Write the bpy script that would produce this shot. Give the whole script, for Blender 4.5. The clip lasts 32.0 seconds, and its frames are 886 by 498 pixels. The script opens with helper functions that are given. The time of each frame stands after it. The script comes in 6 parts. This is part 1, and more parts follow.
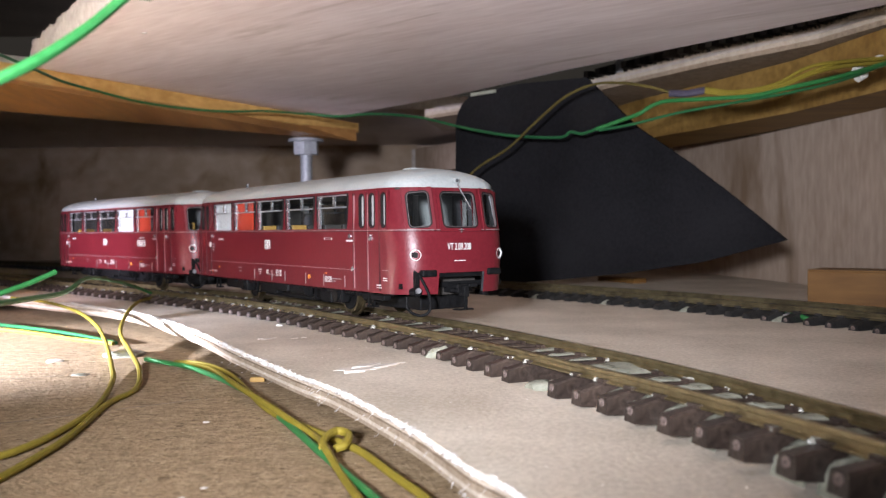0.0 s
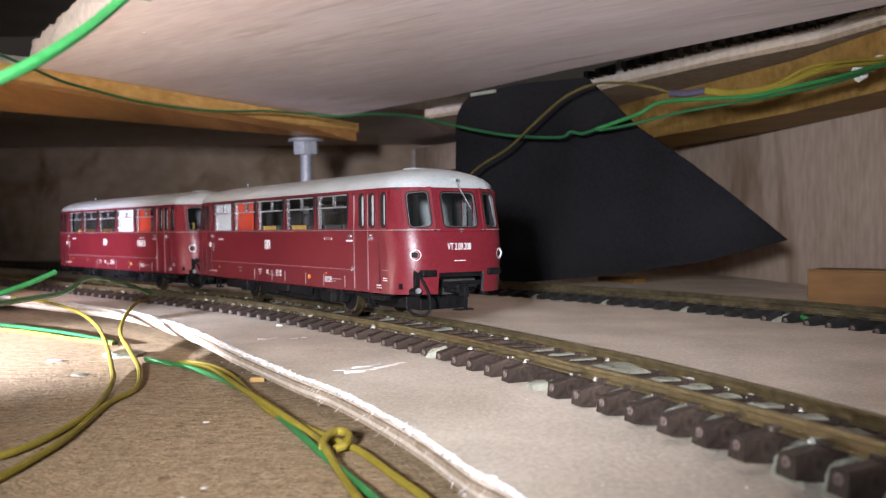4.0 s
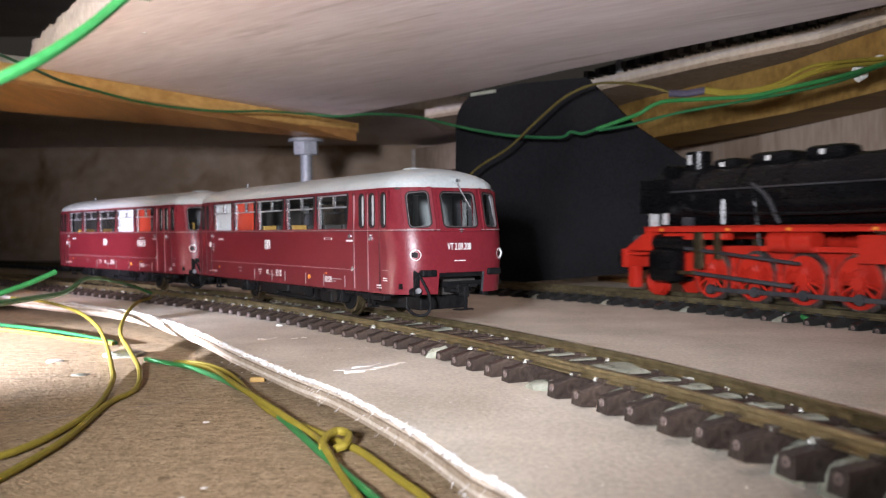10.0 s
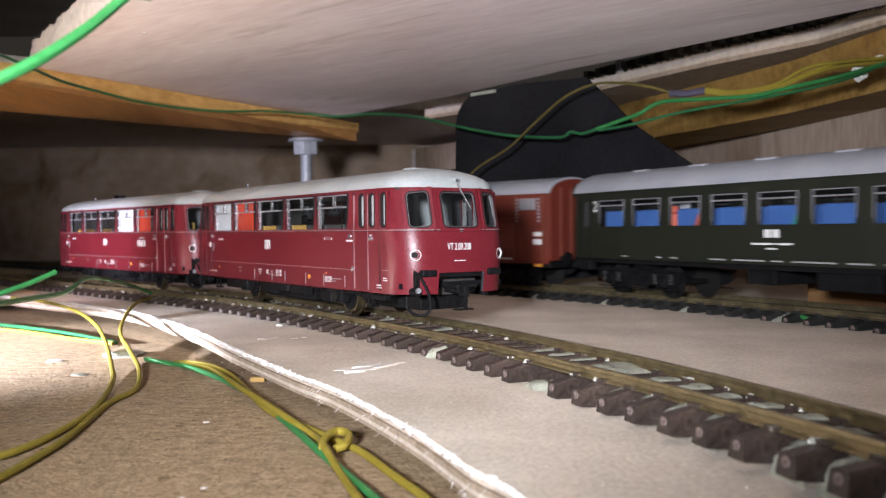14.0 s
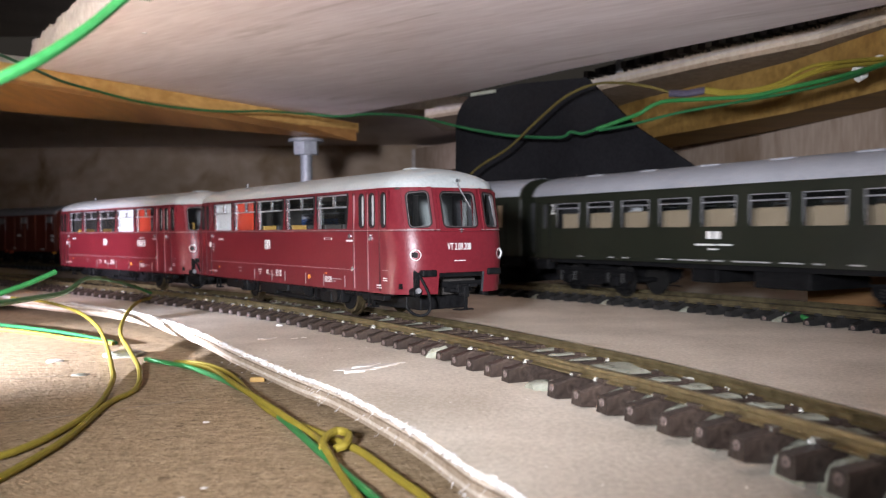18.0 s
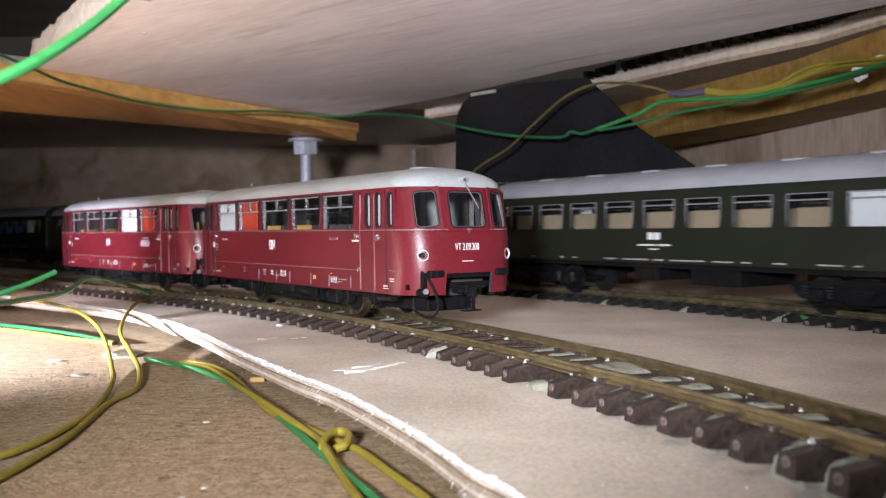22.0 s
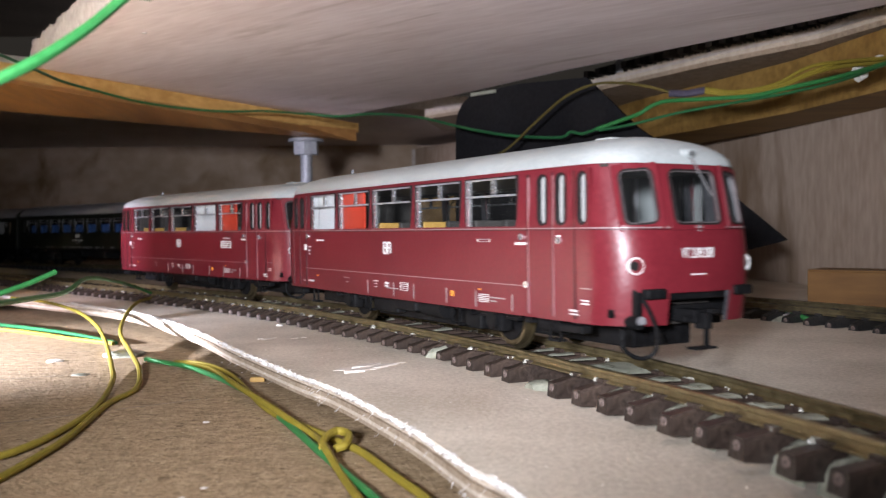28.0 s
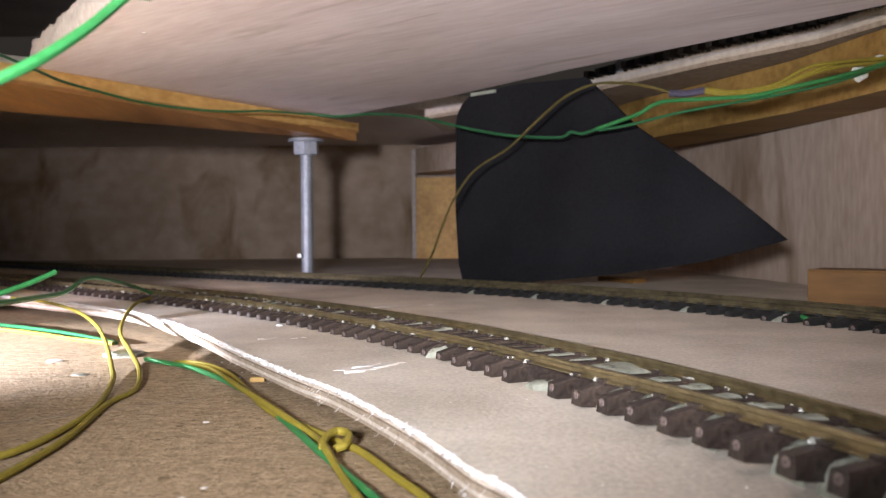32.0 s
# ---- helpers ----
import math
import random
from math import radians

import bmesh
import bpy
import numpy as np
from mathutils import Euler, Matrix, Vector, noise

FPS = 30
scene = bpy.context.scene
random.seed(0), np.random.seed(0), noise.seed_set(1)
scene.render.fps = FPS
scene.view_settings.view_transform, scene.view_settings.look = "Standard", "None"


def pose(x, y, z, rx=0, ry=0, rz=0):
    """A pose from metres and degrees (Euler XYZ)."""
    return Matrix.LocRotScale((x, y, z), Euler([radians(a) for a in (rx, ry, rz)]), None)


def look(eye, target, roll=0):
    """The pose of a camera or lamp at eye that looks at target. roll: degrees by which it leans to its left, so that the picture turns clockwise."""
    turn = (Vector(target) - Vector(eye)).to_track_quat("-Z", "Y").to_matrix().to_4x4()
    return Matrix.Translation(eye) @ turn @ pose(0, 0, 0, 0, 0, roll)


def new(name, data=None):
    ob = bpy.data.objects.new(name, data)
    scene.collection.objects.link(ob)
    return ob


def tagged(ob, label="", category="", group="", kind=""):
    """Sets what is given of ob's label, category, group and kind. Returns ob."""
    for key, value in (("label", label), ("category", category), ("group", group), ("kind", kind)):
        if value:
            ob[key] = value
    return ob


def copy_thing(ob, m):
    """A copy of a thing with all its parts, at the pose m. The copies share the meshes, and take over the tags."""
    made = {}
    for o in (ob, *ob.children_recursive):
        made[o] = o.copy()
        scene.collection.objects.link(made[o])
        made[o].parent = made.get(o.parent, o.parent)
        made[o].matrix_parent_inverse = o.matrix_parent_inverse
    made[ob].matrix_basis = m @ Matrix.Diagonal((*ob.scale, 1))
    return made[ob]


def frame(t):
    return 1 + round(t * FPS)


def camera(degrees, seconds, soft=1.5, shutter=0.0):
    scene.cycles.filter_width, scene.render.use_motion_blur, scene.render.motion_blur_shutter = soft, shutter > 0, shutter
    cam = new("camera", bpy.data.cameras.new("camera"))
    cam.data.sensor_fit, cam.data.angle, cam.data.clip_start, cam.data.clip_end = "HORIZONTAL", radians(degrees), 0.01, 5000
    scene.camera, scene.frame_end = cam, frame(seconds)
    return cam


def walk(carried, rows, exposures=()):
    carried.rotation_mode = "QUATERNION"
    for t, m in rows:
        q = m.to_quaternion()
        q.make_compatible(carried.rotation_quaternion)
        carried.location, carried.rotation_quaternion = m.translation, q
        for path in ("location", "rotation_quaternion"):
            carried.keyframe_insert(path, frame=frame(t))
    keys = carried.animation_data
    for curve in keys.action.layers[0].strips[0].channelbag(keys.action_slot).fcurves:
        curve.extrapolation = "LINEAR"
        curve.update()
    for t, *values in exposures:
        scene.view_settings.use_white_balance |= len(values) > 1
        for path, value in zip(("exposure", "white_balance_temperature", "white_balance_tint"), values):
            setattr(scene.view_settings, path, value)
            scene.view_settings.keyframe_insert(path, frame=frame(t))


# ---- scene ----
# Lengths below are metres of the full-size railway; K turns them into the metres of the 1:87 model.
K = 1 / 87
cam = camera(53.128, 32.0, soft=1.25, shutter=0.6)
EYE = Vector((0, 0, 2.074)) * K
AIM = look(EYE, EYE + Vector((0, math.cos(radians(1.1807)), -math.sin(radians(1.1807)))), -0.4455)
walk(cam, [(0.0, AIM), (32.0, AIM)], exposures=[(0.0, 0.0), (27.0, 0.0), (28.0, -0.2), (29.0, -0.42), (30.0, -0.52), (30.6, -0.55), (31.0, -0.42), (31.4, -0.02), (32.0, 0.0)])
cam.data.dof.use_dof = True
cam.data.dof.focus_distance, cam.data.dof.aperture_fstop = 17.5 * K, 46.0

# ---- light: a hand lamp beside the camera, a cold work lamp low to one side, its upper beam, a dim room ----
world = bpy.data.worlds.new("room")
world.use_nodes = True
world.node_tree.nodes["Background"].inputs["Color"].default_value = (0.9, 0.8, 0.7, 1)
world.node_tree.nodes["Background"].inputs["Strength"].default_value = 0.03
scene.world = world
scene.view_settings.exposure = 0.0


def lamp(name, kind, eye, target, watts, colour, size, degrees=0.0, blend=0.0):
    data = bpy.data.lights.new(name, kind)
    data.energy, data.color, data.shadow_soft_size = watts, colour, size * K
    if kind == "SPOT":
        data.spot_size, data.spot_blend = radians(degrees), blend
    ob = new(name, data)
    ob.matrix_world = look(Vector(eye) * K, Vector(target) * K)
    return ob


lamp("camera_lamp", "SPOT", (-3.7, -6.0, 4.3), (0.9, 40, 8.5), 11.8, (0.885, 0.90, 1.0), 1.0, 67.0, 1.0)
lamp("work_lamp", "SPOT", (-23.0, 17.0, 1.1), (-22.634, 17.211, 0.194), 33.0, (0.76, 0.80, 1.0), 0.15, 124.8, 0.15)
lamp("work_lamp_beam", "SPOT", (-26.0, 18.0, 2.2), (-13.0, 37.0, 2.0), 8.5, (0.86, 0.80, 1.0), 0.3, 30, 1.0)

# ---- materials ----


def surface(name, dark, light, grain=900.0, rough=0.6, bump=0.15, metal=0.0, stretch=(1, 1, 1), blotch=60.0, spec=0.5, coat=0.0, speck=None, vary=0.0, turn=0.0, stain=None):
    """A procedural surface: blotches and grain between two colours, relief from the grain, optional specks and a shift from object to object."""
    m = bpy.data.materials.new(name)
    m.use_nodes = True
    nt = m.node_tree
    bsdf = nt.nodes["Principled BSDF"]
    link = nt.links.new
    co = nt.nodes.new("ShaderNodeTexCoord")
    mp = nt.nodes.new("ShaderNodeMapping")
    mp.vector_type = "TEXTURE"
    mp.inputs["Rotation"].default_value = (0, 0, radians(turn))
    mp.inputs["Scale"].default_value = [1 / v for v in stretch]
    link(co.outputs["Object"], mp.inputs["Vector"])
    big, fine = nt.nodes.new("ShaderNodeTexNoise"), nt.nodes.new("ShaderNodeTexNoise")
    big.inputs["Scale"].default_value, big.inputs["Detail"].default_value = blotch, 3
    fine.inputs["Scale"].default_value, fine.inputs["Detail"].default_value = grain, 6
    link(mp.outputs["Vector"], big.inputs["Vector"])
    link(mp.outputs["Vector"], fine.inputs["Vector"])
    mix = nt.nodes.new("ShaderNodeMath")
    mix.operation = "MULTIPLY_ADD"
    mix.inputs[1].default_value = 0.5
    link(big.outputs["Fac"], mix.inputs[0])
    half = nt.nodes.new("ShaderNodeMath")
    half.operation = "MULTIPLY"
    half.inputs[1].default_value = 0.5
    link(fine.outputs["Fac"], half.inputs[0])
    link(half.outputs[0], mix.inputs[2])
    ramp = nt.nodes.new("ShaderNodeValToRGB")
    ramp.color_ramp.elements[0].position, ramp.color_ramp.elements[1].position = 0.36, 0.64
    ramp.color_ramp.elements[0].color, ramp.color_ramp.elements[1].color = (*dark, 1), (*light, 1)
    link(mix.outputs[0], ramp.inputs["Fac"])
    out = ramp.outputs["Color"]
    if speck:
        dots = nt.nodes.new("ShaderNodeTexVoronoi")
        dots.inputs["Scale"].default_value = speck[1]
        link(co.outputs["Object"], dots.inputs["Vector"])
        step = nt.nodes.new("ShaderNodeMath")
        step.operation = "LESS_THAN"
        step.inputs[1].default_value = speck[2]
        link(dots.outputs["Distance"], step.inputs[0])
        over = nt.nodes.new("ShaderNodeMixRGB")
        over.inputs["Color2"].default_value = (*speck[0], 1)
        link(step.outputs[0], over.inputs["Fac"])
        link(out, over.inputs["Color1"])
        out = over.outputs["Color"]
    if stain:
        colour, scale, low, high, pull = stain
        sm, sn, sr = nt.nodes.new("ShaderNodeMapping"), nt.nodes.new("ShaderNodeTexNoise"), nt.nodes.new("ShaderNodeMapRange")
        sm.vector_type = "TEXTURE"
        sm.inputs["Rotation"].default_value = (0, 0, radians(turn))
        sm.inputs["Scale"].default_value = [1 / v for v in pull]
        link(co.outputs["Object"], sm.inputs["Vector"])
        link(sm.outputs["Vector"], sn.inputs["Vector"])
        sn.inputs["Scale"].default_value, sn.inputs["Detail"].default_value, sn.inputs["Distortion"].default_value = scale, 5, 0.9
        sr.inputs["From Min"].default_value, sr.inputs["From Max"].default_value = low, high
        link(sn.outputs["Fac"], sr.inputs["Value"])
        wash = nt.nodes.new("ShaderNodeMixRGB")
        wash.inputs["Color2"].default_value = (*colour, 1)
        link(sr.outputs["Result"], wash.inputs["Fac"])
        link(out, wash.inputs["Color1"])
        out = wash.outputs["Color"]
    if vary:
        info = nt.nodes.new("ShaderNodeObjectInfo")
        hsv = nt.nodes.new("ShaderNodeHueSaturation")
        rng = nt.nodes.new("ShaderNodeMapRange")
        rng.inputs["To Min"].default_value, rng.inputs["To Max"].default_value = 1 - vary, 1 + vary
        link(info.outputs["Random"], rng.inputs["Value"])
        link(rng.outputs["Result"], hsv.inputs["Value"])
        link(out, hsv.inputs["Color"])
        out = hsv.outputs["Color"]
    link(out, bsdf.inputs["Base Color"])
    rr = nt.nodes.new("ShaderNodeMapRange")
    rr.inputs["To Min"].default_value, rr.inputs["To Max"].default_value = max(0.03, rough - 0.1), min(1, rough + 0.1)
    link(fine.outputs["Fac"], rr.inputs["Value"])
    link(rr.outputs["Result"], bsdf.inputs["Roughness"])
    bsdf.inputs["Metallic"].default_value = metal
    bsdf.inputs["Specular IOR Level"].default_value = spec
    bsdf.inputs["Coat Weight"].default_value = coat
    bsdf.inputs["Coat Roughness"].default_value = 0.25
    if bump:
        bm = nt.nodes.new("ShaderNodeBump")
        bm.inputs["Strength"].default_value, bm.inputs["Distance"].default_value = bump, 0.0004
        link(fine.outputs["Fac"], bm.inputs["Height"])
        link(bm.outputs["Normal"], bsdf.inputs["Normal"])
    return m


def glass(name, tint, rough=0.04, alpha=0.25):
    m = bpy.data.materials.new(name)
    m.use_nodes = True
    nt = m.node_tree
    bsdf = nt.nodes["Principled BSDF"]
    clear, mixer = nt.nodes.new("ShaderNodeBsdfTransparent"), nt.nodes.new("ShaderNodeMixShader")
    clear.inputs["Color"].default_value = (*tint, 1)
    bsdf.inputs["Base Color"].default_value = (0.02, 0.02, 0.02, 1)
    bsdf.inputs["Roughness"].default_value = rough
    mixer.inputs["Fac"].default_value = alpha
    nt.links.new(clear.outputs[0], mixer.inputs[1])
    nt.links.new(bsdf.outputs[0], mixer.inputs[2])
    nt.links.new(mixer.outputs[0], nt.nodes["Material Output"].inputs["Surface"])
    return m


CARD = surface("grey_card", (0.44, 0.38, 0.30), (0.68, 0.605, 0.505), 1300, 0.95, 0.3, blotch=38, spec=0.1, speck=((0.52, 0.49, 0.46), 620, 0.06), stain=((0.36, 0.29, 0.20), 26, 0.62, 0.76, (1, 1, 1)))
CHIP = surface("fibreboard", (0.19, 0.13, 0.07), (0.37, 0.272, 0.165), 1500, 0.85, 0.9, stretch=(0.8, 1, 1), blotch=420, spec=0.15, speck=((0.42, 0.35, 0.23), 420, 0.09), stain=((0.13, 0.085, 0.045), 900, 0.58, 0.68, (0.7, 1, 1)))
PLY = surface("birch_ply", (0.68, 0.585, 0.565), (0.84, 0.76, 0.745), 420, 0.75, 0.25, stretch=(0.16, 1, 1), blotch=34, spec=0.2, turn=-40, stain=((0.36, 0.27, 0.21), 70, 0.60, 0.80, (0.1, 1, 1)))
PLYWALL = surface("ply_wall", (0.36, 0.265, 0.195), (0.51, 0.405, 0.325), 300, 0.7, 0.2, stretch=(1, 1, 0.3), blotch=16, spec=0.25, stain=((0.25, 0.17, 0.11), 30, 0.56, 0.72, (1, 1, 0.22)))
BACKWALL = surface("ply_back", (0.31, 0.225, 0.155), (0.45, 0.345, 0.265), 90, 0.75, 0.1, stretch=(0.7, 1, 0.9), blotch=16, spec=0.2, stain=((0.19, 0.12, 0.06), 24, 0.55, 0.72, (0.8, 1, 0.45)))
BACKSHEET = surface("ply_sheet", (0.42, 0.32, 0.24), (0.62, 0.51, 0.43), 90, 0.75, 0.1, stretch=(0.7, 1, 0.9), blotch=14, spec=0.2, stain=((0.25, 0.16, 0.085), 22, 0.53, 0.72, (0.8, 1, 0.4)))
PLYGREY = surface("ply_underside", (0.34, 0.29, 0.26), (0.52, 0.46, 0.42), 300, 0.6, 0.2, blotch=12, spec=0.4)
PLYEDGE = surface("ply_edge", (0.37, 0.305, 0.235), (0.50, 0.425, 0.345), 1400, 0.9, 1.0, blotch=300, spec=0.1)
PLYCORE = surface("ply_core", (0.21, 0.155, 0.105), (0.34, 0.27, 0.20), 1400, 0.9, 0.9, blotch=300, spec=0.1)
FIBRE = surface("torn_fibre", (0.52, 0.48, 0.44), (0.72, 0.69, 0.66), 2000, 0.9, 0.6, blotch=400, spec=0.1)
SCUFF = surface("scuffed_card", (0.56, 0.50, 0.44), (0.68, 0.63, 0.57), 1500, 0.95, 0.4, blotch=300, spec=0.1)
PINE = surface("pine", (0.42, 0.22, 0.06), (0.66, 0.40, 0.13), 330, 0.55, 0.25, stretch=(1, 0.12, 1), blotch=60, spec=0.35)
PLANK = surface("stained_pine", (0.19, 0.082, 0.024), (0.40, 0.20, 0.066), 300, 0.4, 0.25, stretch=(1, 0.1, 1), blotch=40, spec=0.5)
PINEX = surface("pine_along", (0.17, 0.093, 0.022), (0.33, 0.20, 0.058), 330, 0.6, 0.25, stretch=(0.12, 1, 1), blotch=60, spec=0.3)
OAKISH = surface("stained_block", (0.11, 0.05, 0.012), (0.19, 0.095, 0.027), 420, 0.55, 0.25, stretch=(0.15, 0.15, 1), blotch=80, spec=0.3)
BLACKCARD = surface("black_card", (0.0062, 0.0060, 0.0068), (0.0140, 0.0135, 0.0150), 700, 0.9, 0.15, blotch=22, spec=0.08)
BRASS = surface("rail_brass", (0.21, 0.168, 0.085), (0.40, 0.325, 0.18), 420, 0.32, 0.3, metal=0.85, blotch=30, stain=((0.13, 0.10, 0.045), 160, 0.6, 0.8, (1, 1, 0.3)))
RAILDARK = surface("rail_tarnished", (0.065, 0.052, 0.03), (0.18, 0.148, 0.08), 500, 0.5, 0.3, metal=0.6, blotch=90)
SLEEPER = surface("sleeper_brown", (0.020, 0.0135, 0.0105), (0.060, 0.041, 0.032), 1600, 0.42, 0.3, blotch=160, vary=0.3)
SLEEPEREND = surface("sleeper_end", (0.10, 0.072, 0.062), (0.21, 0.16, 0.14), 1600, 0.6, 0.6, blotch=900)
SLEEPERBLACK = surface("sleeper_black", (0.008, 0.008, 0.008), (0.03, 0.028, 0.026), 1600, 0.5, 0.4, blotch=200, vary=0.2)
GLUE = surface("glue", (0.21, 0.215, 0.165), (0.33, 0.335, 0.27), 900, 0.3, 0.35, blotch=300, coat=0.2)
DROP = surface("glue_drop", (0.24, 0.235, 0.2), (0.38, 0.37, 0.32), 900, 0.14, 0.1, blotch=300, coat=0.6)
PENCIL = surface("pencil", (0.05, 0.04, 0.03), (0.14, 0.11, 0.08), 900, 0.8, 0.0)
SOLDER = surface("solder", (0.55, 0.55, 0.54), (0.85, 0.85, 0.84), 900, 0.2, 0.4, metal=0.45, blotch=400)
STEEL = surface("zinc_steel", (0.24, 0.25, 0.27), (0.40, 0.42, 0.45), 900, 0.5, 0.2, metal=0.55, blotch=120)
GREEN = surface("green_insulation", (0.015, 0.105, 0.025), (0.028, 0.165, 0.045), 900, 0.42, 0.05, blotch=60, spec=0.4)
GREENDARK = surface("dark_green_insulation", (0.010, 0.07, 0.025), (0.018, 0.11, 0.035), 900, 0.42, 0.05, blotch=60, spec=0.4)
YELLOW = surface("yellow_insulation", (0.15, 0.115, 0.012), (0.22, 0.17, 0.024), 900, 0.6, 0.05, blotch=60, spec=0.2)
OLIVE = surface("olive_insulation", (0.05, 0.038, 0.010), (0.085, 0.066, 0.018), 900, 0.65, 0.05, blotch=60, spec=0.15)
HEATSHRINK = surface("heat_shrink", (0.03, 0.025, 0.04), (0.07, 0.06, 0.09), 900, 0.4, 0.1)
WHITEPLASTIC = surface("white_plastic", (0.6, 0.6, 0.55), (0.8, 0.8, 0.75), 900, 0.35, 0.1)
RED = surface("railcar_red", (0.090, 0.0085, 0.0130), (0.120, 0.0120, 0.0178), 1200, 0.35, 0.1, blotch=40, spec=0.3)
REDLINE = surface("faded_line", (0.17, 0.13, 0.13), (0.24, 0.19, 0.19), 1200, 0.4, 0.0)
ROOF = surface("roof_grey", (0.23, 0.25, 0.245), (0.30, 0.32, 0.315), 1200, 0.38, 0.08, blotch=50)
CHROME = surface("bright_trim", (0.6, 0.6, 0.62), (0.85, 0.85, 0.86), 900, 0.25, 0.05, metal=0.9)
ALLOY = surface("grey_alloy", (0.20, 0.20, 0.21), (0.30, 0.30, 0.31), 900, 0.4, 0.05, metal=0.4)
GREYTRIM = surface("window_rubber", (0.05, 0.04, 0.04), (0.11, 0.09, 0.09), 900, 0.4, 0.05)
SEAM = surface("door_seam", (0.03, 0.004, 0.005), (0.05, 0.006, 0.008), 1200, 0.5, 0.0)
EDGEGLINT = surface("door_edge_glint", (0.16, 0.07, 0.075), (0.24, 0.12, 0.125), 1200, 0.5, 0.0)
RUBBER = surface("black_rubber", (0.006, 0.005, 0.005), (0.014, 0.012, 0.012), 900, 0.5, 0.05, spec=0.2)
VANJOINT = surface("van_joint", (0.055, 0.012, 0.008), (0.075, 0.016, 0.01), 1200, 0.6, 0.0)
YELLOWPRINT = surface("yellow_print", (0.5, 0.36, 0.01), (0.62, 0.46, 0.02), 2000, 0.6, 0.0)
BLACK = surface("chassis_black", (0.003, 0.003, 0.0034), (0.0085, 0.0085, 0.009), 1200, 0.55, 0.2, blotch=150, spec=0.12)
GUNMETAL = surface("gunmetal", (0.025, 0.025, 0.028), (0.07, 0.07, 0.075), 1200, 0.42, 0.2, metal=0.3)
WHEEL = surface("wheel_brass", (0.10, 0.08, 0.045), (0.19, 0.155, 0.09), 900, 0.35, 0.1, metal=0.9)
TYRE = surface("steel_tyre", (0.16, 0.155, 0.15), (0.34, 0.33, 0.32), 900, 0.3, 0.1, metal=0.95)
DULLTYRE = surface("dull_tyre", (0.008, 0.008, 0.008), (0.022, 0.021, 0.02), 900, 0.45, 0.1, metal=0.3, spec=0.2)
PRINT = surface("white_print", (0.5, 0.5, 0.49), (0.62, 0.62, 0.6), 2000, 0.6, 0.0)
DIMPRINT = surface("grey_print", (0.2, 0.2, 0.2), (0.3, 0.3, 0.29), 2000, 0.6, 0.0)
ORANGE = surface("orange_print", (0.6, 0.22, 0.02), (0.75, 0.32, 0.04), 2000, 0.6, 0.0)
SEAT = surface("seat_tan", (0.34, 0.19, 0.04), (0.5, 0.3, 0.07), 1200, 0.6, 0.1)
PANELWHITE = surface("inner_panel_white", (0.70, 0.70, 0.72), (0.8, 0.8, 0.82), 1200, 0.5, 0.0)
PANELRED = surface("inner_panel_red", (0.50, 0.035, 0.015), (0.62, 0.06, 0.025), 1200, 0.5, 0.0)
# the loco's red again, darkened to stand for shade between the frames
SHADEDRED = surface("loco_red_shaded", (0.07, 0.006, 0.004), (0.13, 0.009, 0.005), 1200, 0.5, 0.1)
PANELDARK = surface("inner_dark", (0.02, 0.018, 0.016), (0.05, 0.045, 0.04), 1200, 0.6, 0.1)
CLEAR = glass("clear_pane", (0.88, 0.9, 0.9), 0.05, 0.10)
COACHGREEN = surface("coach_green", (0.0082, 0.0100, 0.0060), (0.0116, 0.0136, 0.0083), 1200, 0.45, 0.05, blotch=50, spec=0.4)
COACHROOF = surface("coach_roof", (0.21, 0.215, 0.235), (0.27, 0.275, 0.295), 1200, 0.55, 0.06, blotch=60)
VANRED = surface("van_red", (0.088, 0.0140, 0.0078), (0.122, 0.0200, 0.0102), 1200, 0.5, 0.1, blotch=60)
VANLINE = surface("van_strip", (0.095, 0.021, 0.011), (0.125, 0.028, 0.014), 1200, 0.5, 0.05)
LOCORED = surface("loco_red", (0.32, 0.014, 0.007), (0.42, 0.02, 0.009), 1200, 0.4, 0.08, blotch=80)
LOCOBLACK = surface("loco_black", (0.0020, 0.0020, 0.0023), (0.0045, 0.0045, 0.0050), 1200, 0.28, 0.08, blotch=80, spec=0.2)
BLUE = surface("seat_blue", (0.045, 0.115, 0.35), (0.07, 0.17, 0.46), 1200, 0.5, 0.05)
TAN = surface("inner_tan", (0.27, 0.205, 0.135), (0.36, 0.28, 0.19), 1200, 0.55, 0.05)
FIGRED = surface("figure_red", (0.5, 0.08, 0.04), (0.6, 0.12, 0.06), 1200, 0.6, 0.0)
FIGTEAL = surface("figure_teal", (0.03, 0.25, 0.22), (0.05, 0.34, 0.3), 1200, 0.6, 0.0)

# ---- building helpers ----


def obj(name, bm, material, parent=None, label="", smooth=False):
    """One mesh object from a bmesh in full-size metres."""
    me = bpy.data.meshes.new(name)
    bmesh.ops.recalc_face_normals(bm, faces=bm.faces)
    bmesh.ops.scale(bm, vec=(K, K, K), verts=bm.verts)
    bm.to_mesh(me)
    bm.free()
    me.materials.append(material)
    if smooth:
        me.polygons.foreach_set("use_smooth", [True] * len(me.polygons))
        me.set_sharp_from_angle(angle=radians(40))
    ob = new(name, me)
    if parent:
        ob.parent = parent
    if label:
        ob["label"] = label
    return ob


def part(name, bm, material, parent, label="", smooth=False):
    return obj(name, bm, material, parent, label, smooth)


def thing(name, label, category, group="", x=0.0, y=0.0, z=0.0, rz=0.0):
    ob = new(name)
    ob.empty_display_size = 0.005
    ob.matrix_world = pose(x * K, y * K, z * K, 0, 0, rz)
    return tagged(ob, label, category, group)


